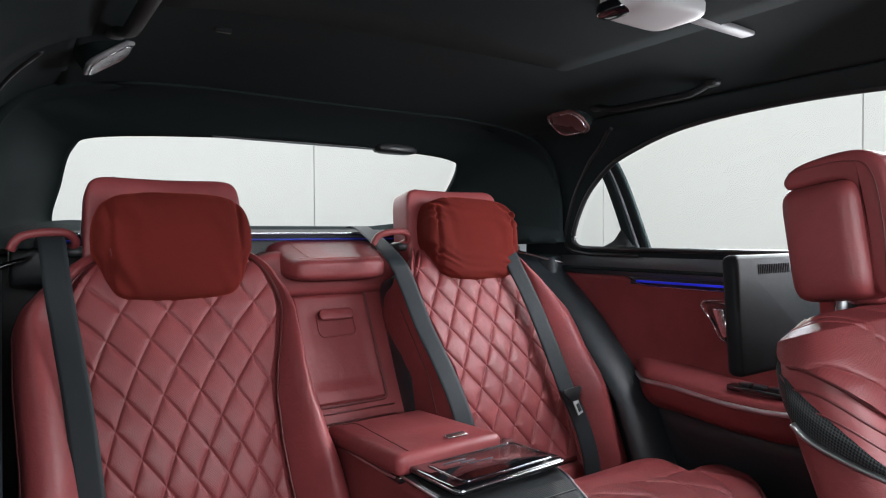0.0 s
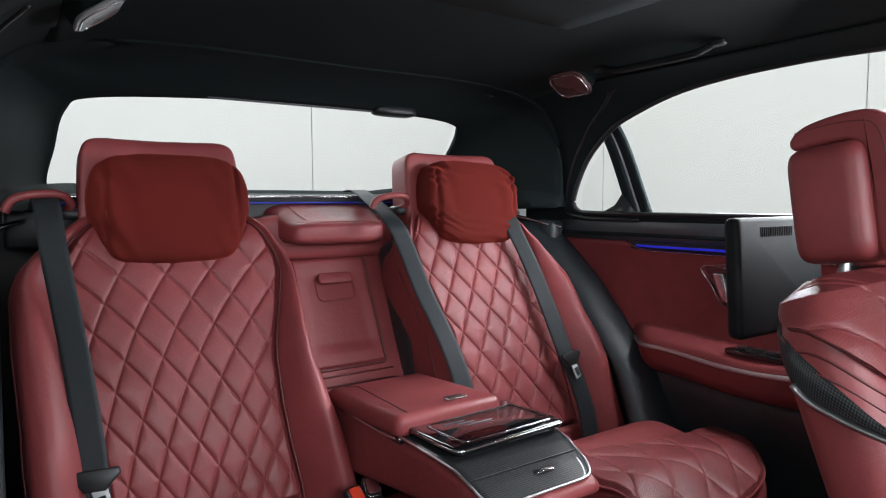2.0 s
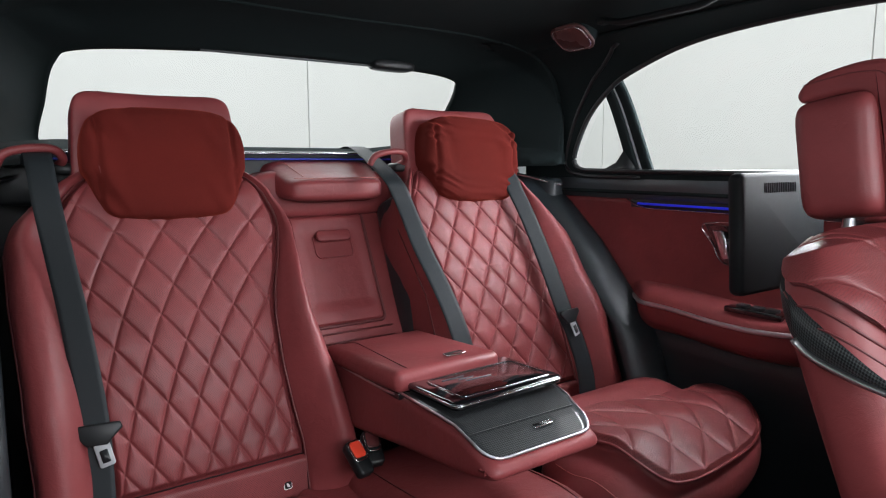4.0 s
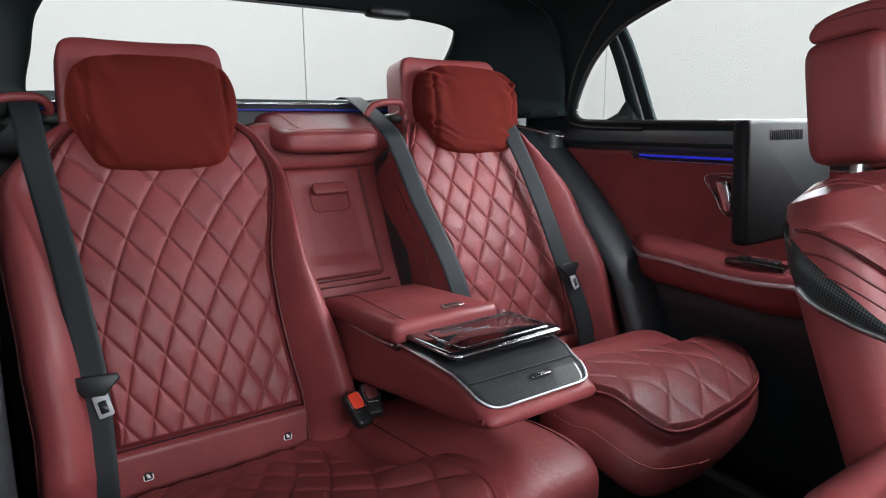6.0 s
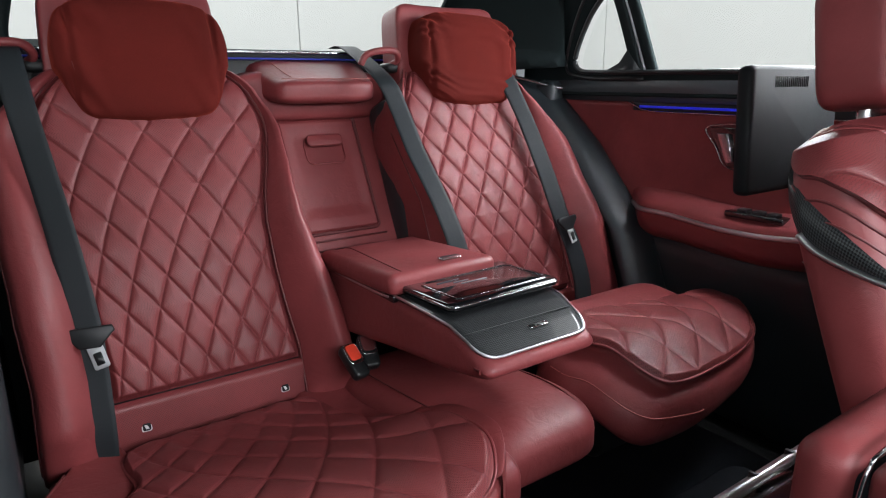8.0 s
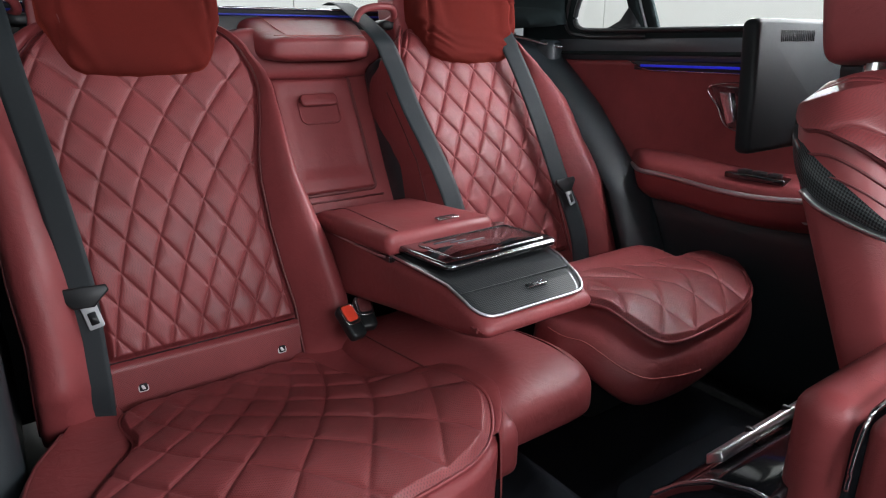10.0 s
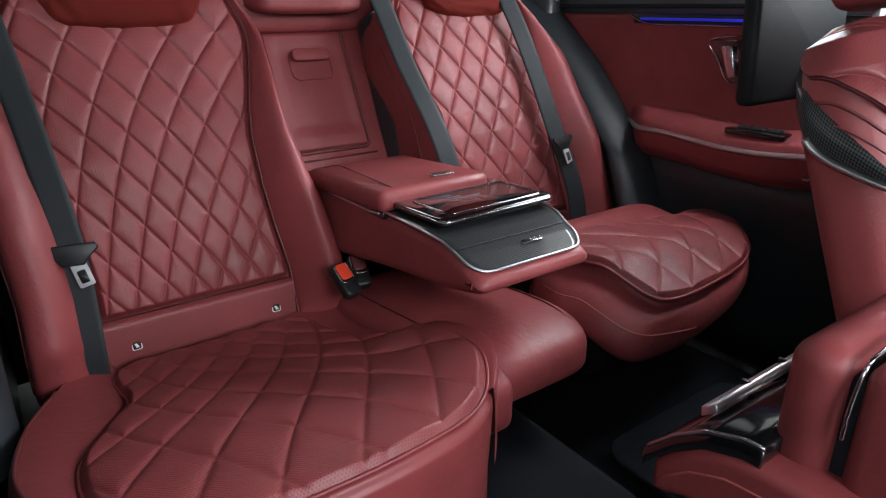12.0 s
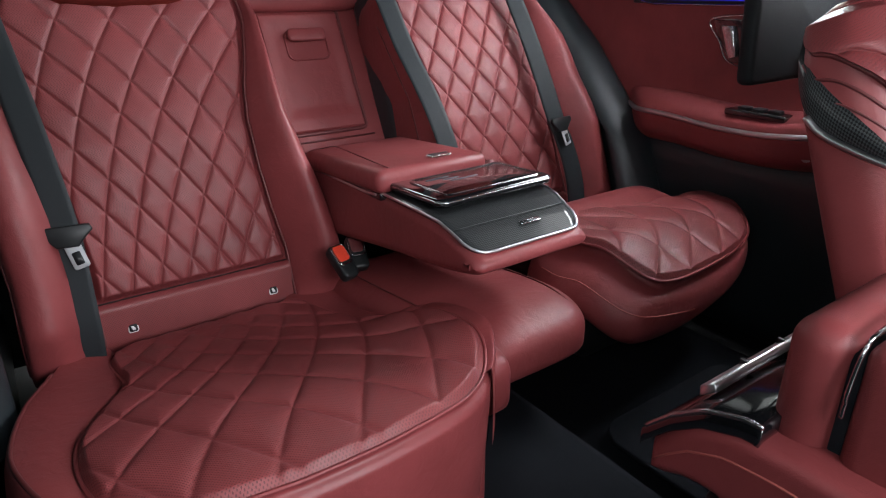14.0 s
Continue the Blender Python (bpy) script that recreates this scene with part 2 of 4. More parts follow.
def tube(points, r, n=8, closed=False, flat=1.0):
    """A round cord along smoothed points."""
    pts = [Vector(p) for p in points]
    bm = bmesh.new()
    rings = []
    k = len(pts)
    for i, p in enumerate(pts):
        a = pts[(i - 1) % k] if closed or i else p
        b = pts[(i + 1) % k] if closed or i < k - 1 else p
        d = (b - a).normalized()
        side = d.cross(Vector((0, 0, 1)))
        side = side.normalized() if side.length > 1e-3 else Vector((1, 0, 0))
        up = side.cross(d)
        rings.append([bm.verts.new(p + r * (math.cos(2 * math.pi * j / n) * side + flat * math.sin(2 * math.pi * j / n) * up)) for j in range(n)])
    for i in range(k if closed else k - 1):
        for j in range(n):
            a, b = rings[i], rings[(i + 1) % k]
            bm.faces.new((a[j], a[(j + 1) % n], b[(j + 1) % n], b[j]))
    if not closed:
        bm.faces.new(rings[0]), bm.faces.new(rings[-1][::-1])
    return bm


def smooth_line(points, n=40, closed=False):
    """Points along a Catmull-Rom curve."""
    P = [Vector(p) for p in points]
    k, out = len(P), []
    spans = k if closed else k - 1
    for i in range(n + (0 if closed else 1)):
        t = i * spans / n
        j = min(int(t), spans - 1)
        t -= j
        if closed:
            a, b, c, d = P[(j - 1) % k], P[j % k], P[(j + 1) % k], P[(j + 2) % k]
        else:
            a, b, c, d = P[max(j - 1, 0)], P[j], P[j + 1], P[min(j + 2, k - 1)]
        out.append(0.5 * ((2 * b) + (c - a) * t + (2 * a - 5 * b + 4 * c - d) * t * t + (3 * b - a - 3 * c + d) * t ** 3))
    return out


def ramp(x, xs, ys):
    return float(np.interp(x, xs, ys))


def ease(x, a=0.0, b=1.0):
    t = min(1.0, max(0.0, (x - a) / (b - a)))
    return t * t * (3 - 2 * t)


def slab(outline, depth, m=None, r=0.0):
    """A flat plate: outline of (x, y) points, pushed to a depth along z, its rim bevelled."""
    bm = bmesh.new()
    f = bm.faces.new([bm.verts.new((p[0], p[1], 0)) for p in outline])
    ex = bmesh.ops.extrude_face_region(bm, geom=[f])
    top = [v for v in ex["geom"] if isinstance(v, bmesh.types.BMVert)]
    bmesh.ops.translate(bm, verts=top, vec=(0, 0, depth))
    if r:
        rim = [e for e in bm.edges if abs(e.verts[0].co.z - e.verts[1].co.z) < 1e-6]
        bmesh.ops.bevel(bm, geom=rim, offset=r, segments=2, profile=0.5, affect="EDGES")
    if m is not None:
        bm.transform(m)
    return bm


def prism(outline, x0, x1, r, n=5):
    """A closed (y, z) outline drawn out from x0 to x1, with rims rounded by r."""
    pts = [Vector((p[0], p[1])) for p in outline]
    k = len(pts)
    area = sum(pts[i].x * pts[(i + 1) % k].y - pts[(i + 1) % k].x * pts[i].y for i in range(k))
    nrm = []
    for i in range(k):
        d = (pts[(i + 1) % k] - pts[i - 1]).normalized()
        nrm.append(Vector((d.y, -d.x)) * (1 if area > 0 else -1))
    rows = [(x0 + r * (1 - math.cos(a)), r * (1 - math.sin(a))) for a in np.linspace(0, math.pi / 2, n + 1)]
    rows += [(x1 - (x - x0), ins) for x, ins in rows[::-1]]
    bm = bmesh.new()
    rings = [[bm.verts.new((x, p.x - m.x * ins, p.y - m.y * ins)) for p, m in zip(pts, nrm)] for x, ins in rows]
    for a, b in zip(rings, rings[1:]):
        for i in range(k):
            j = (i + 1) % k
            bm.faces.new((a[i], a[j], b[j], b[i]))
    caps = [bm.faces.new(rings[0][::-1]), bm.faces.new(rings[-1])]
    bmesh.ops.triangulate(bm, faces=caps)
    return bm


def rounded(w, h, r, n=6):
    """Outline of a rounded rectangle round the origin."""
    out = []
    for cx, cy, a0 in ((w / 2 - r, h / 2 - r, 0), (-w / 2 + r, h / 2 - r, 90), (-w / 2 + r, -h / 2 + r, 180), (w / 2 - r, -h / 2 + r, 270)):
        for i in range(n + 1):
            a = radians(a0 + 90 * i / n)
            out.append((cx + r * math.cos(a), cy + r * math.sin(a)))
    return out


def strap(points, widths, across, thick=0.0016, n=50):
    """A flat band along smoothed points, its width lying along the given direction."""
    line = smooth_line(points, n)
    w = Vector(across).normalized()

    def at(u, v):
        i = min(int(v * n), n - 1)
        p = line[i].lerp(line[i + 1], v * n - i)
        return p + w * (u - 0.5) * widths
    bm = grid(at, 6, n)
    return solid(bm, thick)


# ---- the hall ----
def hall():
    ground = mesh_object("ground", grid(lambda u, v: (-40 + 80 * u, -40 + 80 * v, 0), 8, 8), M_CONCRETE)
    tagged(ground, "grey polished concrete hall floor under the car", "floor", kind="structure")
    W = 3.1

    def wall(name, a, b):
        """White wall boards between two plan points, with a narrow joint between each pair."""
        top = thing(name, "white painted hall wall of tall boards", "wall", kind="structure")
        a, b = Vector((*a, 0)), Vector((*b, 0))
        d = (b - a).normalized()
        nrm = Vector((-d.y, d.x, 0))
        length = (b - a).length
        m = Matrix((( d.x, nrm.x, 0, a.x), (d.y, nrm.y, 0, a.y), (0, 0, 1, 0), (0, 0, 0, 1)))
        part("joint_backing", box(0, length, 0.03, 0.2, 0, 6, 0, m=m), M_JOINT, top, smooth=False)
        s = 0.0
        while s < length - 0.01:
            e = min(s + W, length)
            part("panel", box(s + 0.006, e - 0.006, 0, 0.029, 0, 6, 0.003, 1, m), M_WALL, top, smooth=False)
            s = e
    wall("wall_north", (-9.45, 7.0), (6.05, 7.0))
    wall("wall_east", (6.5, 8.87), (6.5, -6.63))
    wall("wall_west", (-7.0, -6.7), (-7.0, 8.8))
    wall("wall_south", (6.5, -6.6), (-9.0, -6.6))
    roof = mesh_object("ceiling", box(-9.5, 6.8, -6.9, 9.0, 6.0, 6.15, 0), M_WALL, False)
    tagged(roof, "white painted hall ceiling", "ceiling", kind="structure")


hall()


# ---- the cabin's shell ----
def side_x(z):
    """Half width of the cabin's inner side at height z."""
    if z < 1.06:
        return 0.76
    k = min(1.0, (z - 1.06) / 0.45)
    return 0.76 * (1 - k ** 5) ** 0.25


def roof_z(x, y):
    k = min(1.0, abs(x - C) / 0.76)
    crown = 1.06 + 0.45 * (1 - k ** 4) ** 0.2
    return crown - 0.04 * ease(y, 1.1, 1.7) * (1 - k * k)


def ring_loft(inner, outer, rings, lift, depth=0.02):
    """A smooth frame round an opening: from its edge to the outer line, shaped by lift(point)."""
    bm = bmesh.new()
    n = len(inner)
    rows = []
    for r in range(rings + 1):
        k = r / rings
        rows.append([bm.verts.new(lift(Vector(a).lerp(Vector(b), k), k)) for a, b in zip(inner, outer)])
    for r in range(rings):
        for i in range(n):
            j = (i + 1) % n
            bm.faces.new((rows[r][i], rows[r][j], rows[r + 1][j], rows[r + 1][i]))
    return solid(bm, depth) if depth else bm


def outer_line(inner, x0, x1, y0, y1):
    """Where rays from the middle of an opening through its edge points meet a rectangle."""
    mx, my = (x0 + x1) / 2, (y0 + y1) / 2
    out = []
    for p in inner:
        dx, dy = p[0] - mx, p[1] - my
        k = min((x1 - mx) / abs(dx) if dx else 99, (y1 - my) / abs(dy) if dy else 99)
        out.append((mx + dx * k, my + dy * k, 0))
    return out


SIDE_WINDOW = [(0.30, 1.110), (0.73, 1.112), (1.07, 1.112), (1.30, 1.114), (1.385, 1.122), (1.40, 1.166), (1.345, 1.270), (1.255, 1.342), (1.16, 1.380),
               (0.98, 1.418), (0.76, 1.433), (0.50, 1.430), (0.10, 1.40), (-0.20, 1.34), (-0.42, 1.24), (-0.50, 1.16), (-0.40, 1.112), (0.0, 1.110)]


def shell():
    car = thing("car_cabin", "dark sedan cabin with black suede headliner and pillars", "car cabin", kind="structure")

    part("headliner", solid(grid(lambda u, v: (C - 0.612 + 1.224 * u, -0.6 + 2.32 * v, roof_z(C - 0.612 + 1.224 * u, -0.6 + 2.32 * v)), 60, 60), 0.02, (0, 0, 1)), M_LINER, car)
    for sg in (1, -1):
        line = [tuple(p) for p in smooth_line([(a, b, 0) for a, b in SIDE_WINDOW], 120, True)]
        out = outer_line(line, -0.95, 1.62, 1.05, 1.466)
        part("window_surround", ring_loft(line, out, 14, lambda p, k: Vector((C + sg * (side_x(p.y) + 0.006 * math.sin(k * math.pi)), p.x, p.y)), 0.005), M_LINER, car)
        part("window_seal", tube([(C + sg * (side_x(p[1]) - 0.002), p[0], p[1]) for p in line], 0.007, 8, True), M_BLACK, car)
        glass = ring_loft(line, [(0.5, 1.27, 0)] * len(line), 6, lambda p, k: Vector((C + sg * (side_x(p.y) + 0.03), p.x, p.y)), 0)
        part("side_glass", glass, M_PANE, car, "clear side glass").visible_shadow = False
        wide = outer_line(line, -0.62, 1.52, 1.06, 1.52)
        ring = [Vector(a).lerp(Vector(b), 0.30) for a, b in zip(line, wide)]
        part("door_seal", tube([(C + sg * (side_x(min(p.y, 1.47)) - 0.001), p.x, min(p.y, 1.47)) for p in ring if p.x > 1.15 and p.y > 1.09], 0.006, 8), M_BLACK, car)
        # divider between the door's glass and the fixed quarter glass
        for off, w, mat, d in ((0.0, 0.034, M_LINER, 0.0), (-0.020, 0.004, M_GREY, 0.004), (-0.040, 0.030, M_LINER, 0.006)):
            a = Vector((1.172 + off, 1.100, 0))
            b = Vector((1.276 + off * 0.9, 1.380, 0))

            def bar(u, v, a=a, b=b, w=w, d=d):
                p = a.lerp(b, v)
                return (C + sg * (side_x(p.y) + 0.012 + d), p.x + (u - 0.5) * w + 0.004 * math.sin(v * math.pi), p.y)
            part("divider", solid(grid(bar, 3, 16), 0.012), mat, car)
        if sg < 0:
            part("pillar_trim", solid(grid(lambda u, v: (C - side_x(1.32 + 0.15 * v) + 0.006, 0.35 + 0.75 * u, 1.32 + 0.15 * v), 12, 12), 0.006), M_LINER, car)
        tri = slab([(1.16, 1.108), (1.31, 1.108), (1.24, 1.138), (1.215, 1.170)], 0.012)
        tri.transform(Matrix(((0, 0, sg, C + sg * 0.757), (1, 0, 0, 0), (0, 1, 0, 0), (0, 0, 0, 1))))
        part("divider_foot", tri, M_BLACK, car)
    # rear window and the hoop round it
    rear = [(0.115, 1.20), (0.125, 1.31), (0.145, 1.385), (0.20, 1.412), (0.45, 1.428), (0.715, 1.434), (1.00, 1.430), (1.21, 1.417), (1.275, 1.385), (1.32, 1.31), (1.36, 1.20),
            (1.20, 1.19), (0.725, 1.19), (0.25, 1.19)]
    line = [tuple(p) for p in smooth_line([(a, b, 0) for a, b in rear], 140, True)]
    out = outer_line(line, C - 0.76, C + 0.76, 1.06, 1.52)

    def rear_y(z):
        return 2.10 - (z - 1.19) * 1.75

    def hoop(p, k):
        z = min(p.y, 1.50)
        x = p.x
        lim = side_x(min(z, 1.49))
        y0 = rear_y(min(z, 1.44))
        y1 = 1.45
        if abs(x - C) > lim:
            x = C + math.copysign(lim, x - C)
        y = y0 + (y1 - y0) * ease(k) if z > 1.15 else y0 - 0.3 * k
        over = roof_z(x, y) + 0.015
        zz = z + (over - z) * ease(k, 0.25, 0.9) * ease(z, 1.36, 1.44)
        return Vector((x, y, zz))
    part("rear_pillars", ring_loft(line, out, 16, hoop), M_LINER, car)
    glass = ring_loft(line, [(C, 1.3, 0)] * len(line), 4, lambda p, k: Vector((p.x, rear_y(p.y) + 0.02, p.y)), 0)
    part("rear_glass", glass, M_PANE, car, "clear rear window").visible_shadow = False
    part("glass_band", solid(grid(lambda u, v: (0.45 + 0.47 * u, 1.672 - 0.004 * v, 1.430 - 0.020 * v), 24, 2), 0.004), M_BAND, car)
    part("brake_lamp", blob(0.07, 0.03, 0.016, 0.5, 0.5, 12, lambda p: p + Vector((0.985, 1.665, 1.418))), M_BLACK, car)
    # lower body, behind and below what is seen
    part("sill_side", box(C - 0.86, C - 0.765, -0.9, 2.2, 0.15, 1.06, 0.01), M_LINER, car)
    part("sill_side", box(C + 0.82, C + 0.88, -0.9, 2.2, 0.15, 1.08, 0.01), M_PAINT, car)
    part("bulkhead", box(C - 0.86, C + 0.82, 1.72, 1.76, 0.2, 1.12, 0.01), M_BLACK, car)
    part("roof_skin", solid(grid(lambda u, v: (C - 0.65 + 1.30 * u, -0.62 + 2.37 * v, roof_z(C - 0.65 + 1.30 * u, -0.62 + 2.37 * v) + 0.05), 30, 30), 0.01), M_PAINT, car)
    part("side_trim", box(C - 0.77, C - 0.722, 1.28, 1.73, 0.3, 1.07, 0.012), M_BLACKHIDE, car)
    # parcel shelf
    part("parcel_shelf", solid(grid(lambda u, v: (C - 0.72 + 1.44 * u, 1.60 + 0.60 * v, 1.165 + 0.018 * v), 8, 8), 0.02), M_BLACKSHELF, car)
    part("shelf_trim", box(C - 0.66, C + 0.66, 1.594, 1.604, 1.160, 1.166, 0.002), M_CHROME, car)
    part("shelf_light", box(C - 0.64, C + 0.64, 1.588, 1.600, 1.146, 1.150, 0.001), M_DIMBLUE, car, "glowing blue light strip")
    part("shelf_lip", box(C - 0.70, C + 0.70, 1.60, 1.70, 1.05, 1.16, 0.01), M_BLACK, car)
    return car


CABIN = shell()


def floor():
    f = thing("cabin_floor", "black carpeted cabin floor", "carpet", kind="structure")
    part("carpet", solid(grid(lambda u, v: (C - 0.74 + 1.5 * u, -0.9 + 2.4 * v, 0.20 + 0.13 * math.exp(-((C - 0.74 + 1.5 * u - C) / 0.13) ** 4)), 60, 20), 0.02), M_CARPET, f)
    part("undertray", box(C - 0.78, C + 0.80, -0.9, 2.2, 0.12, 0.17, 0.01), M_BLACK, f)
    for xs in (0.31, 1.14):
        t = slab(rounded(0.44, 0.40, 0.06), 0.012, pose(xs, 0.52, 0.222), 0.004)
        tagged(mesh_object("floor_mat", t, M_CARPET), "black deep-pile floor mat", "floor mat")


floor()


# ---- rear seats ----
RECLINE = radians(20)
BACK_Y, BACK_Z, BACK_L, ROLL_R = 1.195, 0.455, 0.645, 0.085


def back_profile(s):
    """Along the backrest's face from its foot: place (y, z) and forward normal (y, z)."""
    a = RECLINE
    y, z = BACK_Y + min(s, BACK_L) * math.sin(a), BACK_Z + min(s, BACK_L) * math.cos(a)
    if s > BACK_L:
        t = (s - BACK_L) / ROLL_R
        y += ROLL_R * (math.cos(a) - math.cos(a + t))
        z += ROLL_R * (math.sin(a + t) - math.sin(a))
        a += t
    lumbar = -0.018 * math.sin(math.pi * min(1, s / BACK_L)) ** 2
    ny, nz = -math.cos(a), math.sin(a)
    return y + ny * -lumbar, z + nz * -lumbar, ny, nz


def quilt(p, q, amp):
    """Height of diamond padding; seams run where p or q is a whole number."""
    d = min(abs(p - round(p)), abs(q - round(q)))
    return amp * (0.52 * (1 - (1 - 2 * d) ** 13.0) + 0.48 * (1 - (1 - 2 * d) ** 2.6))


def cubic(c, a, b):
    """A polynomial of third degree in two numbers, for seams that bend and spread."""
    return c[0] + c[1] * a + c[2] * b + c[3] * a * a + c[4] * a * b + c[5] * b * b + c[6] * a ** 3 + c[7] * a * a * b + c[8] * a * b * b + c[9] * b ** 3


SEAM_P = (-0.0915, 2.9397, -2.3887, -0.0193, -1.0327, -0.1421, 0.0246, 0.0895, 0.0161, -0.0211)
SEAM_Q = (-3.2694, 2.9175, 2.8735, -0.1439, -1.0546, -0.2277, 0.0069, -0.0156, -0.1069, 0.055)


def seams_a(a, s):
    """Seam numbers on the backrest whose quilting spreads towards its shoulders."""
    a, s = a / 0.2, (s - 0.4) / 0.3
    return cubic(SEAM_P, a, s), cubic(SEAM_Q, a, s)


def seams_b(a, s):
    a, s = (a - 0.0214) / 0.0733, (s - 0.5403) / 0.1105
    return a + s, a - s


HALF_A = (([0, 0.107, 0.194, 0.279, 0.376, 0.436, 0.499, 0.571, 0.61, 0.66, 0.71, 0.76], [0.186, 0.187, 0.174, 0.166, 0.166, 0.175, 0.192, 0.207, 0.203, 0.182, 0.147, 0.10]),
          ([0, 0.143, 0.308, 0.447, 0.52, 0.57, 0.61, 0.66, 0.71, 0.76], [0.171, 0.169, 0.184, 0.204, 0.222, 0.235, 0.228, 0.195, 0.15, 0.10]))
HALF_B = (([0, 0.07, 0.23, 0.38, 0.47, 0.56, 0.61, 0.66, 0.71, 0.76], [0.175, 0.175, 0.171, 0.170, 0.187, 0.203, 0.200, 0.180, 0.145, 0.10]),) * 2


def rear_seat(xs, sg, label, wide, seams, halves, skew=0.0):
    """A reclining rear seat. sg: +1 where the car's middle lies towards +x."""
    seat = thing("passenger_seat", label, "car seat", "rear seats")

    def place(a, s, n):
        y, z, ny, nz = back_profile(s)
        return Vector((xs + sg * a + skew * (0.33 - s), y + ny * n, z + nz * n))

    w_in = lambda s, side: ramp(s, *halves[0 if side > 0 else 1])

    def panel(u, v):
        s = 0.085 + v * 0.665
        a = (2 * u - 1) * w_in(s, 2 * u - 1)
        edge = ease(1 - abs(2 * u - 1), 0, 0.08) * ease(v, 0, 0.02)
        soft = 0.0015 * noise.noise(Vector((a * 25, s * 25, xs)))
        return place(a, s, -0.008 + (quilt(*seams(a, s), 0.0074) + 0.012 + soft) * edge)
    part("quilted_backrest", grid(panel, 230, 380), M_PERF, seat, "diamond-quilted perforated red leather backrest")

    def band(u, v):
        s = -0.03 + v * 0.113
        return place((2 * u - 1) * w_in(s, 2 * u - 1), s, 0.012 * (1 - ease(v, 0.92, 1)) - 0.030 * (1 - v) ** 1.3)
    part("lower_band", grid(band, 30, 20), M_PERF, seat)
    for side in (1, -1):
        def bolster(u, v, side=side):
            s = -0.035 + v * 0.80
            wi = w_in(max(0, s), side)
            inner = side > 0
            wo = wi + (ramp(s, [0, 0.2, 0.42, 0.56, 0.64, 0.76], [0.105, 0.098, 0.066, 0.035, 0.022, 0.02]) if inner else ramp(s, *wide))
            b = ramp(s, [-0.035, 0.0, 0.06, 0.25, 0.45, 0.64, 0.8], [-0.02, 0.04, 0.080, 0.088, 0.058, 0.016, 0.004])
            ctrl = [(wi, -0.010), (wi + 0.006, 0.010), (wi + (wo - wi) * 0.36, b * 0.66 + 0.006), (wi + (wo - wi) * 0.62, b), (wo - 0.012, b - 0.012), (wo, b - 0.05), (wo, b - 0.11), (wo - 0.01, -0.14)]
            k = u * (len(ctrl) - 1)
            i = min(int(k), len(ctrl) - 2)
            P = [Vector((*c, 0)) for c in ctrl]
            p = smooth_pick(P, i, k - i)
            return place(side * p.x, s, p.y)
        part("side_bolster", grid(bolster, 36, 60), M_RED, seat)
        edge = [place(side * (w_in(s, side) + 0.001), s, 0.004) for s in np.linspace(0.0, 0.73, 40)]
        part("piping", tube(edge, 0.0020, 6), M_THREAD, seat)
        outer = [Vector(bolster(0.74, v)) for v in np.linspace(0.03, 0.74, 40)]
        part("piping", tube(outer, 0.0022, 6), M_THREAD, seat)
    part("back_shell", box(xs - 0.25, xs + 0.25, -0.01, 0.10, 0.03, 0.64, 0.03, 3, Matrix.Translation((0, BACK_Y + 0.06, BACK_Z)) @ pose(0, 0, 0, -20)), M_BLACKHIDE, seat)
    for a in (-0.122, 0.144):
        m = Matrix.Translation(place(a, 0.030, -0.003)) @ pose(0, 0, 0, 80)
        tag = part("anchor_tag", slab(rounded(0.018, 0.018, 0.004), 0.004, m, 0.001), M_WHITEPL, seat, "small pale child-seat anchor tag")
        part("tag_face", slab(rounded(0.014, 0.014, 0.003), 0.001, m @ pose(0, 0, 0.0036), 0), M_BLACK, tag)
        part("tag_mark", slab([(-0.004, 0.004), (0.0, 0.004), (0.003, -0.001), (0.004, -0.004), (-0.002, -0.004)], 0.0008, m @ pose(0, 0, 0.0043), 0), M_WHITEPL, tag)
    return seat


def smooth_pick(P, j, t):
    a, b, c, d = P[max(j - 1, 0)], P[j], P[j + 1], P[min(j + 2, len(P) - 1)]
    return 0.5 * ((2 * b) + (c - a) * t + (2 * a - 5 * b + 4 * c - d) * t * t + (3 * b - a - 3 * c + d) * t ** 3)


def outline_panel(seat, name, outline, centre, height, seams, label, rings=100, round_n=420):
    """A quilted panel inside a rounded outline, domed by height(x, y), its seams sunk between the pads."""
    line = smooth_line([(x, y, 0) for x, y in outline], round_n, True)
    bm = bmesh.new()
    uvl = bm.loops.layers.uv.new("UVMap")

    def at(p, k):
        x, y = centre[0] + (p.x - centre[0]) * k, centre[1] + (p.y - centre[1]) * k
        e = ease(1 - k, 0, 0.05)
        soft = 0.0012 * noise.noise(Vector((x * 18, y * 18, 3)))
        return Vector((x, y, height(x, y) + (0.009 + soft + quilt(*seams(x, y), 0.0064)) * e))
    hub = bm.verts.new(at(line[0], 0.0))
    rows = [[bm.verts.new(at(p, (r / rings) ** 0.8)) for p in line] for r in range(1, rings + 1)]
    for i in range(round_n):
        j = (i + 1) % round_n
        bm.faces.new((hub, rows[0][i], rows[0][j]))
        for a, b in zip(rows, rows[1:]):
            bm.faces.new((a[i], b[i], b[j], a[j]))
    for f in bm.faces:
        for lp in f.loops:
            lp[uvl].uv = lp.vert.co.xy
    part(name, bm, M_PERF, seat, label)
    rim = [Vector((p.x, p.y, height(p.x, p.y))) for p in line]
    part("piping", tube([p + Vector((0, 0, 0.001)) for p in rim], 0.0028, 6, True), M_RED, seat)
    return rim


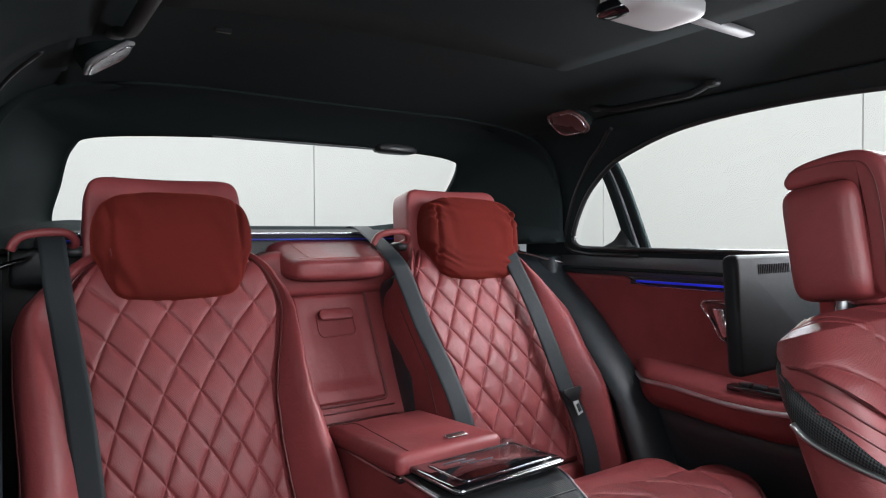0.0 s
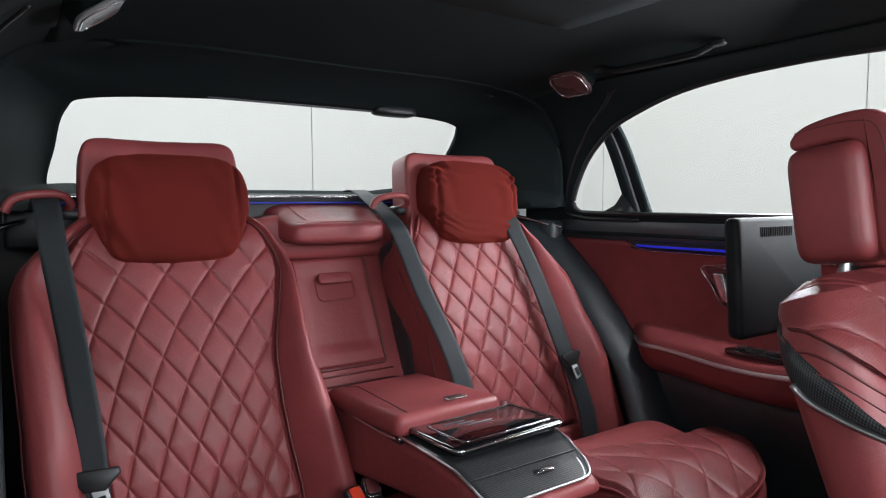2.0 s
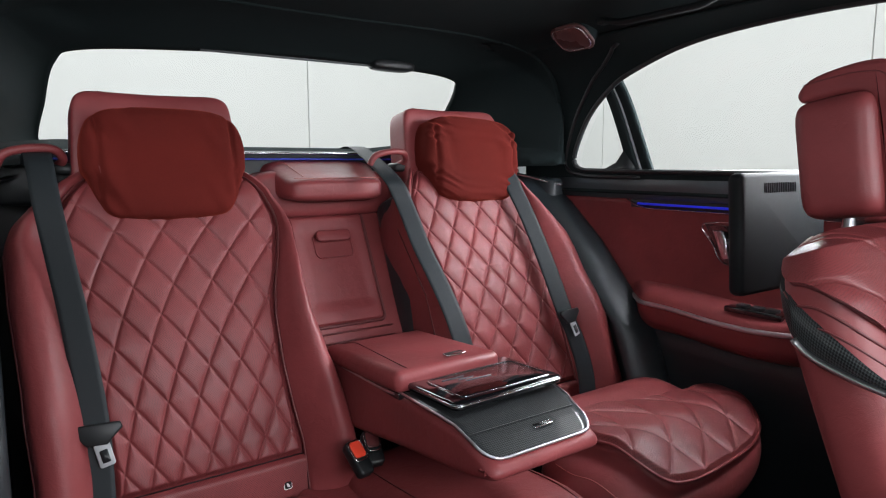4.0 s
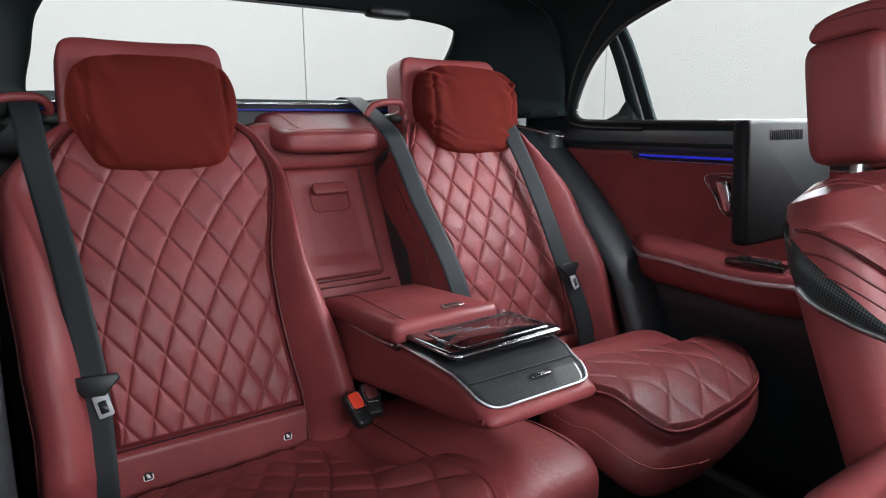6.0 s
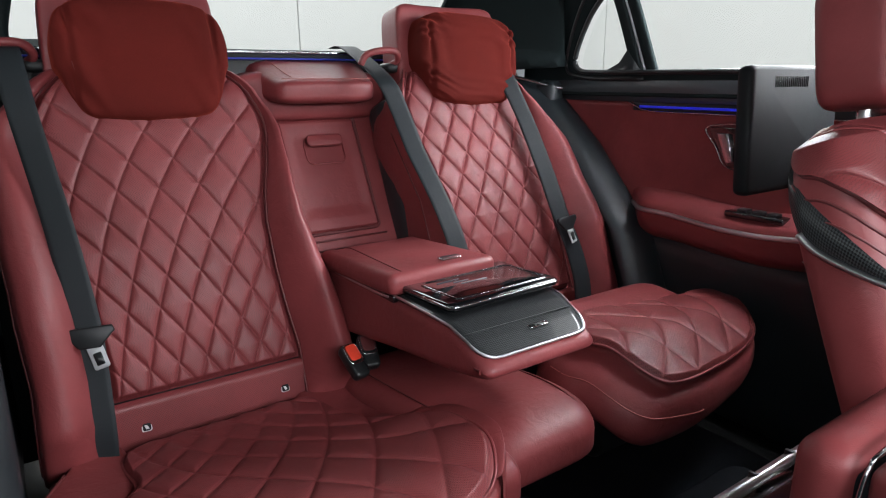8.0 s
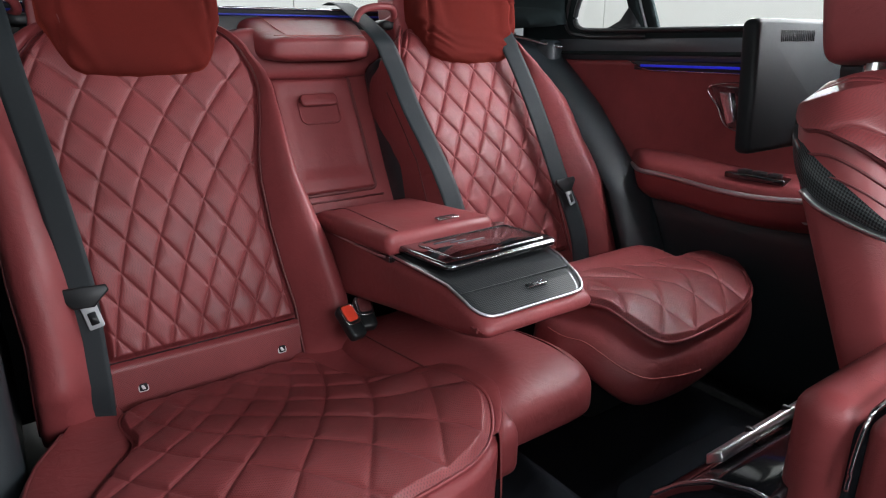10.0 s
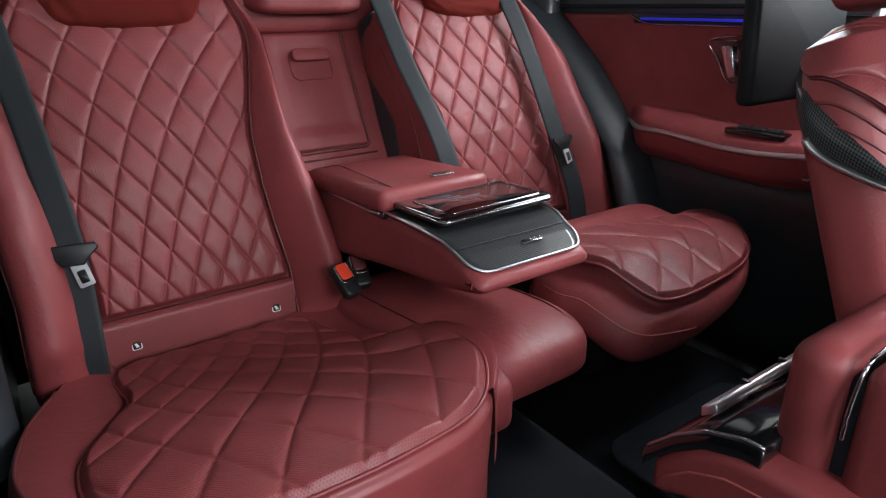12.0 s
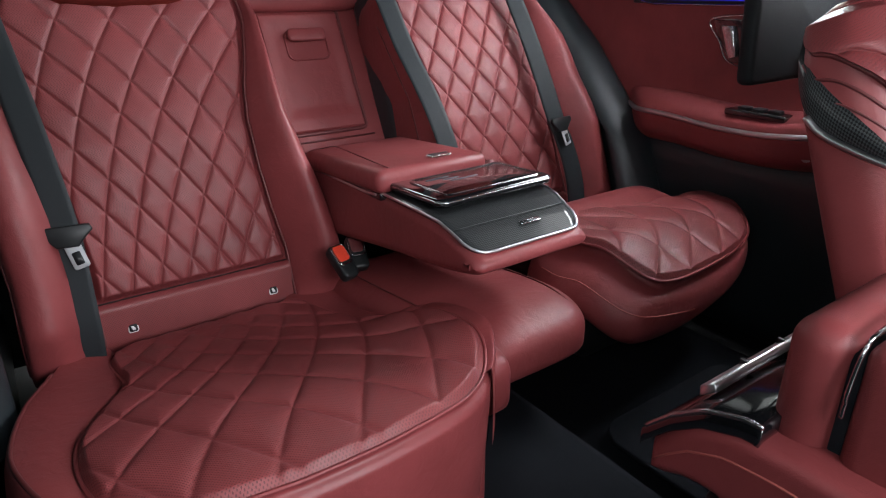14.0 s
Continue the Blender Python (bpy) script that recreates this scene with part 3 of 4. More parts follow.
def hang(seat, name, rim, centre, profile, lean=None):
    """Leather hanging from a rim: profile of (outwards, down); lean(point, share) shifts it further."""
    n = len(rim)
    line = smooth_line([(a, b, 0) for a, b in profile], 24)

    def at(u, v):
        p = rim[int(round(u * n)) % n]
        out = Vector((p.x - centre[0], p.y - centre[1], 0)).normalized()
        k = v * 24
        i = min(int(k), 23)
        q = line[i].lerp(line[i + 1], k - i)
        w = p + out * q.x + Vector((0, 0, q.y))
        return w + lean(p, v) if lean else w
    part(name, grid(at, n // 3, 26), M_RED, seat)


CUSHION_P = (0.5786, 2.6509, -1.808, 0.0383, 0.8286, -0.2669, -0.0514, 0.3062, 0.4683, 0.0483)


def cushion_a(seat):
    """The cushion by the camera: its fan of quilting, outer and inner wings, front face and base."""
    def height(x, y):
        return 0.463 + 0.075 * ease(1.16 - y, 0, 0.5) + 0.035 * ease(x, 0.50, 0.64) * ease(1.16 - y, 0.05, 0.3) * (1 - ease(0.75 - y, 0, 0.15))

    def seams(x, y):
        fan = lambda q: cubic(CUSHION_P, (q - 0.35) / 0.25, (y - 0.85) / 0.25)
        return fan(x), fan(0.62 - x)
    outline = [(0.155, 1.160), (0.150, 1.034), (0.128, 0.985), (0.087, 0.901), (0.065, 0.841), (0.063, 0.748), (0.085, 0.680), (0.150, 0.625), (0.244, 0.605), (0.311, 0.601), (0.389, 0.602),
               (0.483, 0.612), (0.532, 0.626), (0.574, 0.655), (0.605, 0.700), (0.614, 0.746), (0.611, 0.820), (0.575, 0.908), (0.542, 0.974), (0.519, 1.073), (0.490, 1.168), (0.320, 1.172)]
    mid = (0.34, 0.86)
    rim = outline_panel(seat, "quilted_cushion", outline, mid, height, seams, "diamond-quilted perforated red leather cushion")
    hang(seat, "cushion_skirt", rim, mid, [(0.001, 0.0), (-0.003, -0.010), (0.006, -0.019), (0.009, -0.034), (0.006, -0.11), (0.0, -0.20), (-0.01, -0.28)])

    def wing(edge, far, y0, y1, crown, drop):
        """Smooth leather from the panel's seam out to a rounded shoulder, then down."""
        def at(u, v):
            y = y0 + (y1 - y0) * v
            a, b = edge(y), far(y)
            if u < 0.55:
                k, dz = 0.74 * u / 0.55, -0.008 * (1 - ease(u, 0, 0.06)) + crown * math.sin(math.pi / 2 * u / 0.55)
            else:
                t = (u - 0.55) / 0.45 * math.pi / 2
                k, dz = 0.74 + 0.26 * math.sin(t), crown - drop * (1 - math.cos(t))
            return (a + (b - a) * k, y, height(a, y) + dz)
        return at

    def eased(points):
        fine = smooth_line([(a, b, 0) for a, b in points], 60)
        ys, xs = [q.x for q in fine], [q.y for q in fine]
        return lambda y: ramp(y, ys, xs)
    left = eased([(0.63, 0.13), (0.68, 0.086), (0.748, 0.064), (0.841, 0.066), (0.901, 0.088), (0.985, 0.129), (1.034, 0.151), (1.16, 0.156), (1.2, 0.156)])
    right = eased([(0.64, 0.552), (0.66, 0.578), (0.70, 0.606), (0.746, 0.614), (0.82, 0.611), (0.908, 0.576), (0.974, 0.543), (1.073, 0.520), (1.168, 0.491), (1.2, 0.48)])
    outer = wing(left, eased([(0.63, 0.075), (0.68, 0.03), (0.75, -0.002), (0.85, -0.024), (0.95, -0.032), (1.04, -0.024), (1.12, 0.02), (1.18, 0.06), (1.2, 0.07)]), 0.64, 1.19, 0.010, 0.20)
    part("outer_wing", grid(outer, 50, 60), M_RED, seat)
    part("piping", tube([Vector(outer(0.58 - 0.10 * ease(v, 0.5, 0.0), v)) + Vector((0, 0, 0.001)) for v in np.linspace(0.04, 0.90, 40)], 0.0032, 6), M_THREAD, seat)
    inner = wing(right, eased([(0.64, 0.578), (0.66, 0.600), (0.70, 0.632), (0.76, 0.650), (1.0, 0.655), (1.2, 0.655)]), 0.645, 1.20, 0.006, 0.14)
    part("inner_wing", grid(inner, 50, 60), M_RED, seat)
    part("side_flank", blob(0.036, 0.13, 0.056, 0.5, 0.45, 26, lambda p: p + Vector((0.612, 0.790, 0.482))), M_RED, seat)
    part("cushion_base", box(0.03, 0.60, 0.66, 1.22, 0.225, 0.44, 0.03, 3), M_RED, seat)


FAR_P = (2.8223, 2.5293, -0.8159, 0.2118, 0.0449, 2.2583, 0, 0, 0, 0)
FAR_Q = (2.6951, 2.1794, 1.5168, 0.0825, -0.5144, 1.4815, 0, 0, 0, 0)


def cushion_b(seat):
    """The cushion beside the far door, slid forward and tilted up."""
    def height(x, y):
        return 0.485 + 0.095 * ease(1.22 - y, 0, 0.24) - 0.045 * ease(0.82 - y, 0, 0.14)

    def seams(x, y):
        a, b = (x - 1.25) / 0.25, (min(y, 0.96) - 0.85) / 0.25
        return cubic(FAR_P, a, b), cubic(FAR_Q, a, b)
    outline = [(0.974, 0.864), (0.988, 0.816), (0.999, 0.765), (1.020, 0.714), (1.046, 0.692), (1.103, 0.684), (1.210, 0.691), (1.312, 0.705), (1.390, 0.734), (1.436, 0.784), (1.462, 0.845), (1.450, 0.895),
               (1.376, 0.912), (1.279, 0.920), (1.200, 0.936), (1.100, 0.965), (1.000, 0.950)]
    mid = (1.22, 0.81)
    rim = outline_panel(seat, "quilted_cushion", outline, mid, height, seams, "diamond-quilted perforated red leather cushion", 80, 340)
    lean = lambda p, v: Vector((-0.075 * ease(1.10 - p.x, 0, 0.10) * ease(v, 0.15, 0.8), 0, 0.03 * ease(p.x, 1.15, 1.42) * v))
    hang(seat, "cushion_skirt", rim, mid, [(0.0, 0.0), (-0.018, -0.007), (-0.022, -0.022), (-0.004, -0.031), (0.006, -0.050), (0.006, -0.085), (-0.010, -0.118), (-0.050, -0.142), (-0.11, -0.155)], lean)
    seam = []
    for p in rim:
        if p.x < 1.14 and p.y < 0.90:
            out = Vector((p.x - mid[0], p.y - mid[1], 0)).normalized()
            seam.append(p + out * 0.010 + lean(p, 0.52) + Vector((0, 0, -0.058 - 0.02 * ease(p.x, 1.0, 1.15))))
    part("stitching", tube(seam, 0.0013, 6), M_SEAM, seat)

    def rear(u, v):
        x, y = 0.93 + (0.525 - 0.13 * v ** 1.3) * u, 0.905 + 0.36 * v
        side = 1 - ease(1 - u, 0, 0.26)
        return (x, y, height(x, y) - 0.012 + 0.02 * math.sin(math.pi * min(1, v * 1.6)) - 0.075 * side ** 3 + 0.012 * ease(v, 0, 0.06))
    part("cushion_rear", grid(rear, 40, 30), M_RED, seat)
    part("cushion_base", box(0.99, 1.40, 0.83, 1.24, 0.30, 0.47, 0.03, 3), M_BLACK, seat)


SEAT_A = rear_seat(0.32, 1, "red quilted leather rear seat with a suede head pillow", ([0, 0.25, 0.45, 0.57, 0.66, 0.76], [0.120, 0.112, 0.094, 0.064, 0.050, 0.03]), seams_a, HALF_A)
cushion_a(SEAT_A)
SEAT_B = rear_seat(1.11, -1, "red quilted leather rear seat beside the far door", ([0, 0.3, 0.5, 0.58, 0.66, 0.76], [0.125, 0.118, 0.095, 0.05, 0.02, 0.03]), seams_b, HALF_B, 0.10)
cushion_b(SEAT_B)


def headrest(xs, sg):
    h = thing("headrest", "red leather headrest with a stitched seam", "headrest", "rear headrests")

    def shape(p):
        q = Vector((p.x * (1 - 0.05 * (p.z / 0.125)), p.y + 0.02 * (p.x / 0.15) ** 2 * -1, p.z))
        return Matrix.Rotation(radians(-10), 3, "X") @ q + Vector((xs, 1.535, 1.158))
    part("pad", blob(0.163, 0.05, 0.122, 0.22, 0.25, 40, shape), M_RED, h)
    seam = [Matrix.Rotation(radians(-10), 3, "X") @ Vector((-0.1 * 1, y, z)) + Vector((xs, 1.535, 1.158)) for y, z in ((-0.056, 0.02), (-0.053, 0.08), (-0.046, 0.113), (-0.025, 0.126), (0.0, 0.127), (0.03, 0.124))]
    part("seam", tube(smooth_line(seam, 24), 0.0016, 6), M_THREAD, h)
    for dx in (-0.05, 0.05):
        part("post", tube([(xs + dx, 1.545, 1.06), (xs + dx, 1.50, 0.98)], 0.008, 10), M_CHROME, h)
    return h


def pillow(xs, high, seed, tilt, label):
    """A soft suede pillow hung over the headrest: flat front, side gussets, creases that start at its seams."""
    turn = Matrix.Rotation(radians(-12), 3, "X") @ Matrix.Rotation(radians(tilt), 3, "Y")

    def shape(p):
        p = Vector((p.x * (1 - 0.16 * ease(-p.z, -0.02, 0.11) - 0.04 * ease(p.z, 0.03, 0.11)), p.y, p.z))
        r = noise.noise(Vector((p.x * 9 + seed, p.z * 7, seed)))
        f = noise.noise(Vector((p.x * 30 + 8 * p.z * seed, p.z * 12, seed + 4)))
        near = ease(abs(p.x), 0.04, 0.13) * 1.6
        fold = (0.0085 * f * (0.25 + near) + 0.016 * abs(noise.noise(Vector((p.x * 26 + p.z * 14, 2.0, seed)))) * ease(p.z, -0.02, 0.08)) * (1.0 if seed > 5 else 0.55 + 0.45 * ease(-p.x, 0.05, 0.12))
        gusset = (0.008 + 0.006 * f) * math.exp(-((abs(p.x) - 0.128) / 0.006) ** 2) * (1 if p.y < 0 else 0)
        sag = 0.010 * (p.x / 0.14) ** 2
        q = Vector((p.x + 0.004 * r, p.y + fold + gusset - 0.004 * r, p.z - sag * (-1 if p.z < 0 else 1) + 0.002 * f))
        return turn @ q + Vector((xs, 1.455, high))
    ob = mesh_object("head_pillow", blob(0.158, 0.064, 0.117, 0.30, 0.33, 96, shape), M_SUEDE)
    tagged(ob, label, "pillow", "head pillows")
    seam = [shape(Vector((-0.131, -0.0565, z))) for z in np.linspace(-0.075, 0.08, 24)]
    part("seam", tube(seam, 0.0014, 6), M_THREAD, ob)
    return ob


headrest(0.307, 1)
headrest(1.075, -1)
pillow(0.312, 1.129, 2.0, 0, "plump rust-red suede pillow on a headrest")
pillow(1.096, 1.140, 9.0, 3, "creased rust-red suede pillow hung on a headrest")


# ---- between the seats ----
def centre_back():
    c = thing("ski_hatch", "red leather panel between the rear seats", "seat panel")
    LEANS = 0.50
    tip = 90 - math.degrees(math.atan(LEANS))

    def at(x, z, d):
        return Vector((C + x, 1.56 - (1.005 - z) * LEANS - d, z))
    part("backing", grid(lambda u, v: at(-0.17 + 0.45 * u, 0.56 + 0.50 * v, 0), 12, 20), M_RED, c)
    up = math.sqrt(1 + LEANS ** 2)
    rim = [Vector((p[0], p[1] / up, 0)) for p in rounded(0.210, 0.30, 0.014, 4)]
    part("flap_groove", tube([at(p.x, 0.872 + p.y, 0.002) for p in rim], 0.0045, 6, True), M_THREAD, c)

    def flap(u, v):
        a, z = -0.102 + 0.204 * u, 0.742 + 0.260 * v
        e = ease(1 - abs(2 * u - 1), 0, 0.05) * ease(1 - abs(2 * v - 1), 0, 0.05)
        dish = 0.010 * ease(1 - abs(2 * u - 1), 0.05, 0.35) * ease(v, 0.10, 0.22) * ease(1 - v, 0.02, 0.2)
        cup = 0.030 * ease(0.050 - abs(a - 0.006), 0, 0.005) * ease(z, 0.898, 0.906) * (1 - ease(z, 0.944, 0.948))
        return at(a, z, 0.001 + 0.008 * e - dish * 0.6 - cup)
    part("flap", grid(flap, 90, 110), M_RED, c)
    for zz in (0.700, 0.722):
        part("lower_groove", tube([at(-0.12, zz, 0.002), at(0.12, zz, 0.002)], 0.0025, 6), M_THREAD, c)
    hm = lambda z, d: Matrix.Translation(at(0.006, z, d)) @ pose(0, 0, 0, tip)
    h = part("handle_rim", tube([hm(0.928, 0.004) @ Vector((p[0], p[1], 0)) for p in rounded(0.104, 0.070, 0.018)], 0.0022, 6, True), M_RED, c)
    part("handle_lever", slab(rounded(0.095, 0.030, 0.011), 0.011, hm(0.950, 0.010), 0.004), M_RED, h)
    ch = thing("centre_headrest", "low red leather centre headrest with stitched top", "headrest")

    def soft(p):
        f = ease(-p.y, -0.08, 0.08)
        return Vector((p.x * (1.26 - 0.26 * f), p.y, p.z * (1 - 0.42 * f) - 0.026 * f)) + Vector((C + 0.004, 1.545, 1.098))
    part("pad", blob(0.127, 0.085, 0.052, 0.30, 0.46, 40, soft), M_RED, ch)
    part("seam", tube([soft(Vector((0.127 * k, -0.068, 0.0475))) + Vector((0, 0, 0.0005)) for k in np.linspace(-0.9, 0.9, 24)], 0.0009, 6), M_SEAM, ch)
    part("seam", tube([soft(Vector((-0.085, y, 0.0515))) + Vector((0, 0, 0.0005)) for y in np.linspace(-0.06, 0.07, 16)], 0.0009, 6), M_SEAM, ch)
    part("shelf_shoulder", blob(0.20, 0.05, 0.06, 0.3, 0.4, 24, lambda p: p + Vector((C, 1.585, 1.06))), M_RED, ch)


centre_back()


def middle_seat():
    s = thing("middle_seat", "narrow red leather middle cushion", "car seat", "rear seats")

    def shape(p):
        return Vector((p.x, p.y, p.z * (1 - 0.58 * ease(-p.y, 0.0, 0.2) if p.z < 0 else 1) + 0.035 * ease(-p.y, -0.2, 0.2))) + Vector((C + 0.015, 0.97, 0.434))
    part("cushion", blob(0.16, 0.272, 0.076, 0.4, 0.5, 40, shape), M_RED, s)
    for k in (-0.118, 0.118):
        part("seam", tube([shape(Vector((k, y, 0.0715 - 0.06 * abs(y / 0.28) ** 6))) for y in np.linspace(-0.25, 0.2, 24)], 0.0016, 6), M_THREAD, s)


middle_seat()


def armrest():
    a = thing("fold_down_armrest", "folded-down red leather armrest with carbon trim and tablet", "armrest")
    X0, X1 = C - 0.122, C + 0.147
    # side line of the red body: back top, then down along the sloping tray to the nose
    prof = [(1.36, 0.60), (1.36, 0.70), (1.30, 0.714), (1.20, 0.716), (1.00, 0.719), (0.90, 0.720), (0.80, 0.718), (0.75, 0.705), (0.716, 0.691), (0.702, 0.679), (0.704, 0.666), (0.73, 0.655), (0.80, 0.640), (0.98, 0.614), (1.17, 0.582), (1.30, 0.570)]
    line = smooth_line([(y, z, 0) for y, z in prof], 90, True)
    body = prism([(p.x, p.y) for p in line], X0, X1, 0.020, 6)
    narrow = lambda x, y: x - 0.032 * ease(x, X0, X1) * ease(0.87 - y, 0, 0.15)
    for v in body.verts:
        v.co.x = narrow(v.co.x, v.co.y)
    part("body", body, M_RED, a)
    lid = box(X0 - 0.010, X0 + 0.232, 0.962, 1.275, 0.722, 0.764, 0.016, 5)
    for v in lid.verts:
        v.co.z -= 0.022 * ease(v.co.y, 1.17, 1.28)
    lid_part = part("lid", lid, M_RED, a, "padded red leather lid")
    part("seam", tube([(X0 + 0.022, y, 0.7642 - 0.022 * ease(y, 1.17, 1.28)) for y in np.linspace(0.978, 1.26, 16)], 0.0012, 6), M_THREAD, lid_part)
    part("shadow_gap", box(X0 - 0.004, X0 + 0.236, 0.966, 1.27, 0.712, 0.7235, 0.001), M_GLOSS, a)
    part("badge", slab(rounded(0.046, 0.019, 0.003), 0.003, pose(C + 0.022, 1.000, 0.7642), 0.001), M_CHROME, a, "small chrome release badge")
    for x in (X0 - 0.0035, X1 + 0.0035):
        part("chrome_strip", tube(smooth_line([(x, 1.33, 0.712), (x, 1.15, 0.713), (x, 1.03, 0.716), (x, 1.0, 0.718), (x, 0.98, 0.720)], 40), 0.0024, 8), M_ALU, a)
    # carbon tray cover sloping to the nose

    def cover(u, v):
        y = 0.99 - 0.277 * v
        z = ramp(y, [0.706, 0.716, 0.75, 0.80, 0.86, 0.99], [0.6865, 0.692, 0.706, 0.7185, 0.7205, 0.7205]) + 0.003
        w = max(0.0, (v - 0.87) / 0.13)
        inset = 0.003 + 0.030 * (1 - math.sqrt(max(0.0, 1 - w * w)))
        return (narrow(X0 + inset + (X1 - X0 - 2 * inset) * u, y), y, z)
    part("carbon_cover", solid(grid(cover, 16, 90), 0.004), M_CARBON, a, "glossy woven carbon cover")
    rim = [Vector(cover(u, 1.0)) + Vector((0, -0.002, 0)) for u in np.linspace(0, 1, 20)]
    lft = [Vector(cover(0.0, 1 - (1 - v) ** 2)) for v in np.linspace(0, 1, 60)]
    rgt = [Vector(cover(1.0, 1 - (1 - v) ** 2)) for v in np.linspace(1, 0, 60)]
    part("chrome_rim", tube(lft + rim[1:-1] + rgt, 0.0024, 8), M_ALU, a)
    part("cover_joint", tube([Vector(cover(u, 0.80)) + Vector((0, 0, 0.001)) for u in np.linspace(0.02, 0.98, 14)], 0.0015, 6), M_BLACK, a)
    part("pull", slab(rounded(0.042, 0.010, 0.003), 0.004, Matrix.Translation(Vector(cover(0.60, 0.88))) @ pose(0, 0, 0, 12), 0.001), M_CHROME, a)
    # tablet on its cradle
    m = Matrix.Translation((C + 0.021, 0.907, 0.741)) @ pose(0, 0, 0, -1.5, 0, 2)
    part("cradle", slab(rounded(0.252, 0.168, 0.016), 0.014, m @ pose(0, 0, -0.012), 0.004), M_GLOSS, a)
    lip = [q for q in rounded(0.252, 0.168, 0.016) if q[1] < 0.07]
    part("cradle_trim", tube([m @ Vector((p[0], p[1], -0.003)) for p in lip], 0.0019, 8), M_CHROME, a)
    tab = part("tablet", slab(rounded(0.212, 0.118, 0.012), 0.012, m @ pose(0.006, -0.010, -0.008), 0.003), M_GLOSS, a, "dark glossy tablet")
    part("tablet_rim", tube([m @ Vector((p[0] + 0.006, p[1] - 0.010, 0.0035)) for p in rounded(0.207, 0.113, 0.011)], 0.0008, 6, True), M_CHROME, tab)
    for i, w in ((0, 0.05), (1, 0.035), (2, 0.06)):
        part("screen_mark", slab(rounded(w, 0.0035, 0.001, 2), 0.0004, m @ pose(-0.05 + 0.02 * i, 0.026 - 0.013 * i, 0.0041), 0), M_BLUEGREY, tab)
    for i in range(3):
        part("button", slab(rounded(0.010, 0.005, 0.002), 0.002, m @ pose(-0.03 + 0.03 * i, 0.066, 0.003), 0.0005), M_GREY, a)


armrest()


# ---- belts ----
def belt(points, across, width=0.047):
    b = thing("seat_belt", "charcoal woven seat belt hanging over the seat", "seat belt", "seat belts")
    part("webbing", strap(points, width, across), M_WEB, b)
    return b


def tongue(b, m):
    t = part("tongue_holder", slab([(-0.040, 0.004), (-0.036, 0.014), (0.036, 0.014), (0.040, 0.004), (0.026, -0.010), (0.016, -0.022), (-0.016, -0.022), (-0.026, -0.010)], 0.010, m, 0.003), M_BLACK, b)
    plate = part("tongue", slab(rounded(0.025, 0.046, 0.004), 0.003, m @ pose(0.010, -0.036, 0.004, 0, 0, 14), 0.001), M_GREY, t, "bright metal belt tongue")
    part("slot", slab(rounded(0.013, 0.022, 0.002), 0.0010, m @ pose(0.0112, -0.041, 0.0068, 0, 0, 14), 0), M_BLACK, plate)


def seat_pt(xs, sg, a, s, n):
    y, z, ny, nz = back_profile(s)
    return Vector((xs + sg * a, y + ny * n, z + nz * n))


def belts():
    P = lambda a, s, n: seat_pt(0.32, 1, a, s, n)
    b = belt([P(-0.238, 0.765, 0.02), P(-0.234, 0.712, 0.052), P(-0.228, 0.628, 0.055), P(-0.217, 0.523, 0.055), P(-0.206, 0.418, 0.055), P(-0.198, 0.317, 0.055), P(-0.192, 0.219, 0.055), P(-0.194, 0.123, 0.055), P(-0.197, 0.045, 0.05), P(-0.20, -0.02, 0.02)], (1, -0.25, 0))
    tongue(b, Matrix.Translation(P(-0.190, 0.215, 0.059)) @ pose(0, 0, 0, 74, 0, -10))
    P = lambda a, s, n: seat_pt(1.11, -1, a, s, n)
    b = belt([P(-0.070, 0.75, 0.02), P(-0.086, 0.68, 0.04), P(-0.096, 0.617, 0.05), P(-0.118, 0.526, 0.05), P(-0.131, 0.398, 0.055), P(-0.148, 0.274, 0.058), P(-0.171, 0.20, 0.058), P(-0.190, 0.102, 0.055), P(-0.20, 0.0, 0.03)], (1, -0.45, 0))
    tongue(b, Matrix.Translation(P(-0.156, 0.262, 0.062)) @ pose(0, 0, 0, 74, 0, 8))
    belt([(0.845, 1.68, 1.180), (0.842, 1.60, 1.178), P(0.292, 0.665, 0.045), P(0.272, 0.604, 0.05), P(0.259, 0.49, 0.060), P(0.250, 0.407, 0.078), P(0.240, 0.326, 0.094), P(0.228, 0.24, 0.100), P(0.21, 0.1, 0.09)], (1, -0.2, 0.0))
    # leather loops that guide the belts at the shoulders
    for xs, sg in ((0.32, 1), (1.11, -1)):
        g = thing("belt_guide", "red leather belt guide loop on the seat shoulder", "belt guide", "belt guides")
        c = seat_pt(xs, sg, -0.245 if sg > 0 else 0.255, 0.73, 0.03)
        loop = [c + Vector(q) for q in ((-0.055, -0.01, -0.012), (-0.04, -0.015, 0.012), (0.0, -0.018, 0.022), (0.04, -0.015, 0.02), (0.055, 0.0, 0.0), (0.04, 0.02, -0.015))]
        part("loop", tube(smooth_line(loop, 30), 0.0085, 10), M_RED, g)
        part("foot", blob(0.03, 0.03, 0.012, 0.7, 0.5, 12, lambda p: p + c + Vector((0.055, 0.03, -0.018))), M_BLACK, g)


belts()


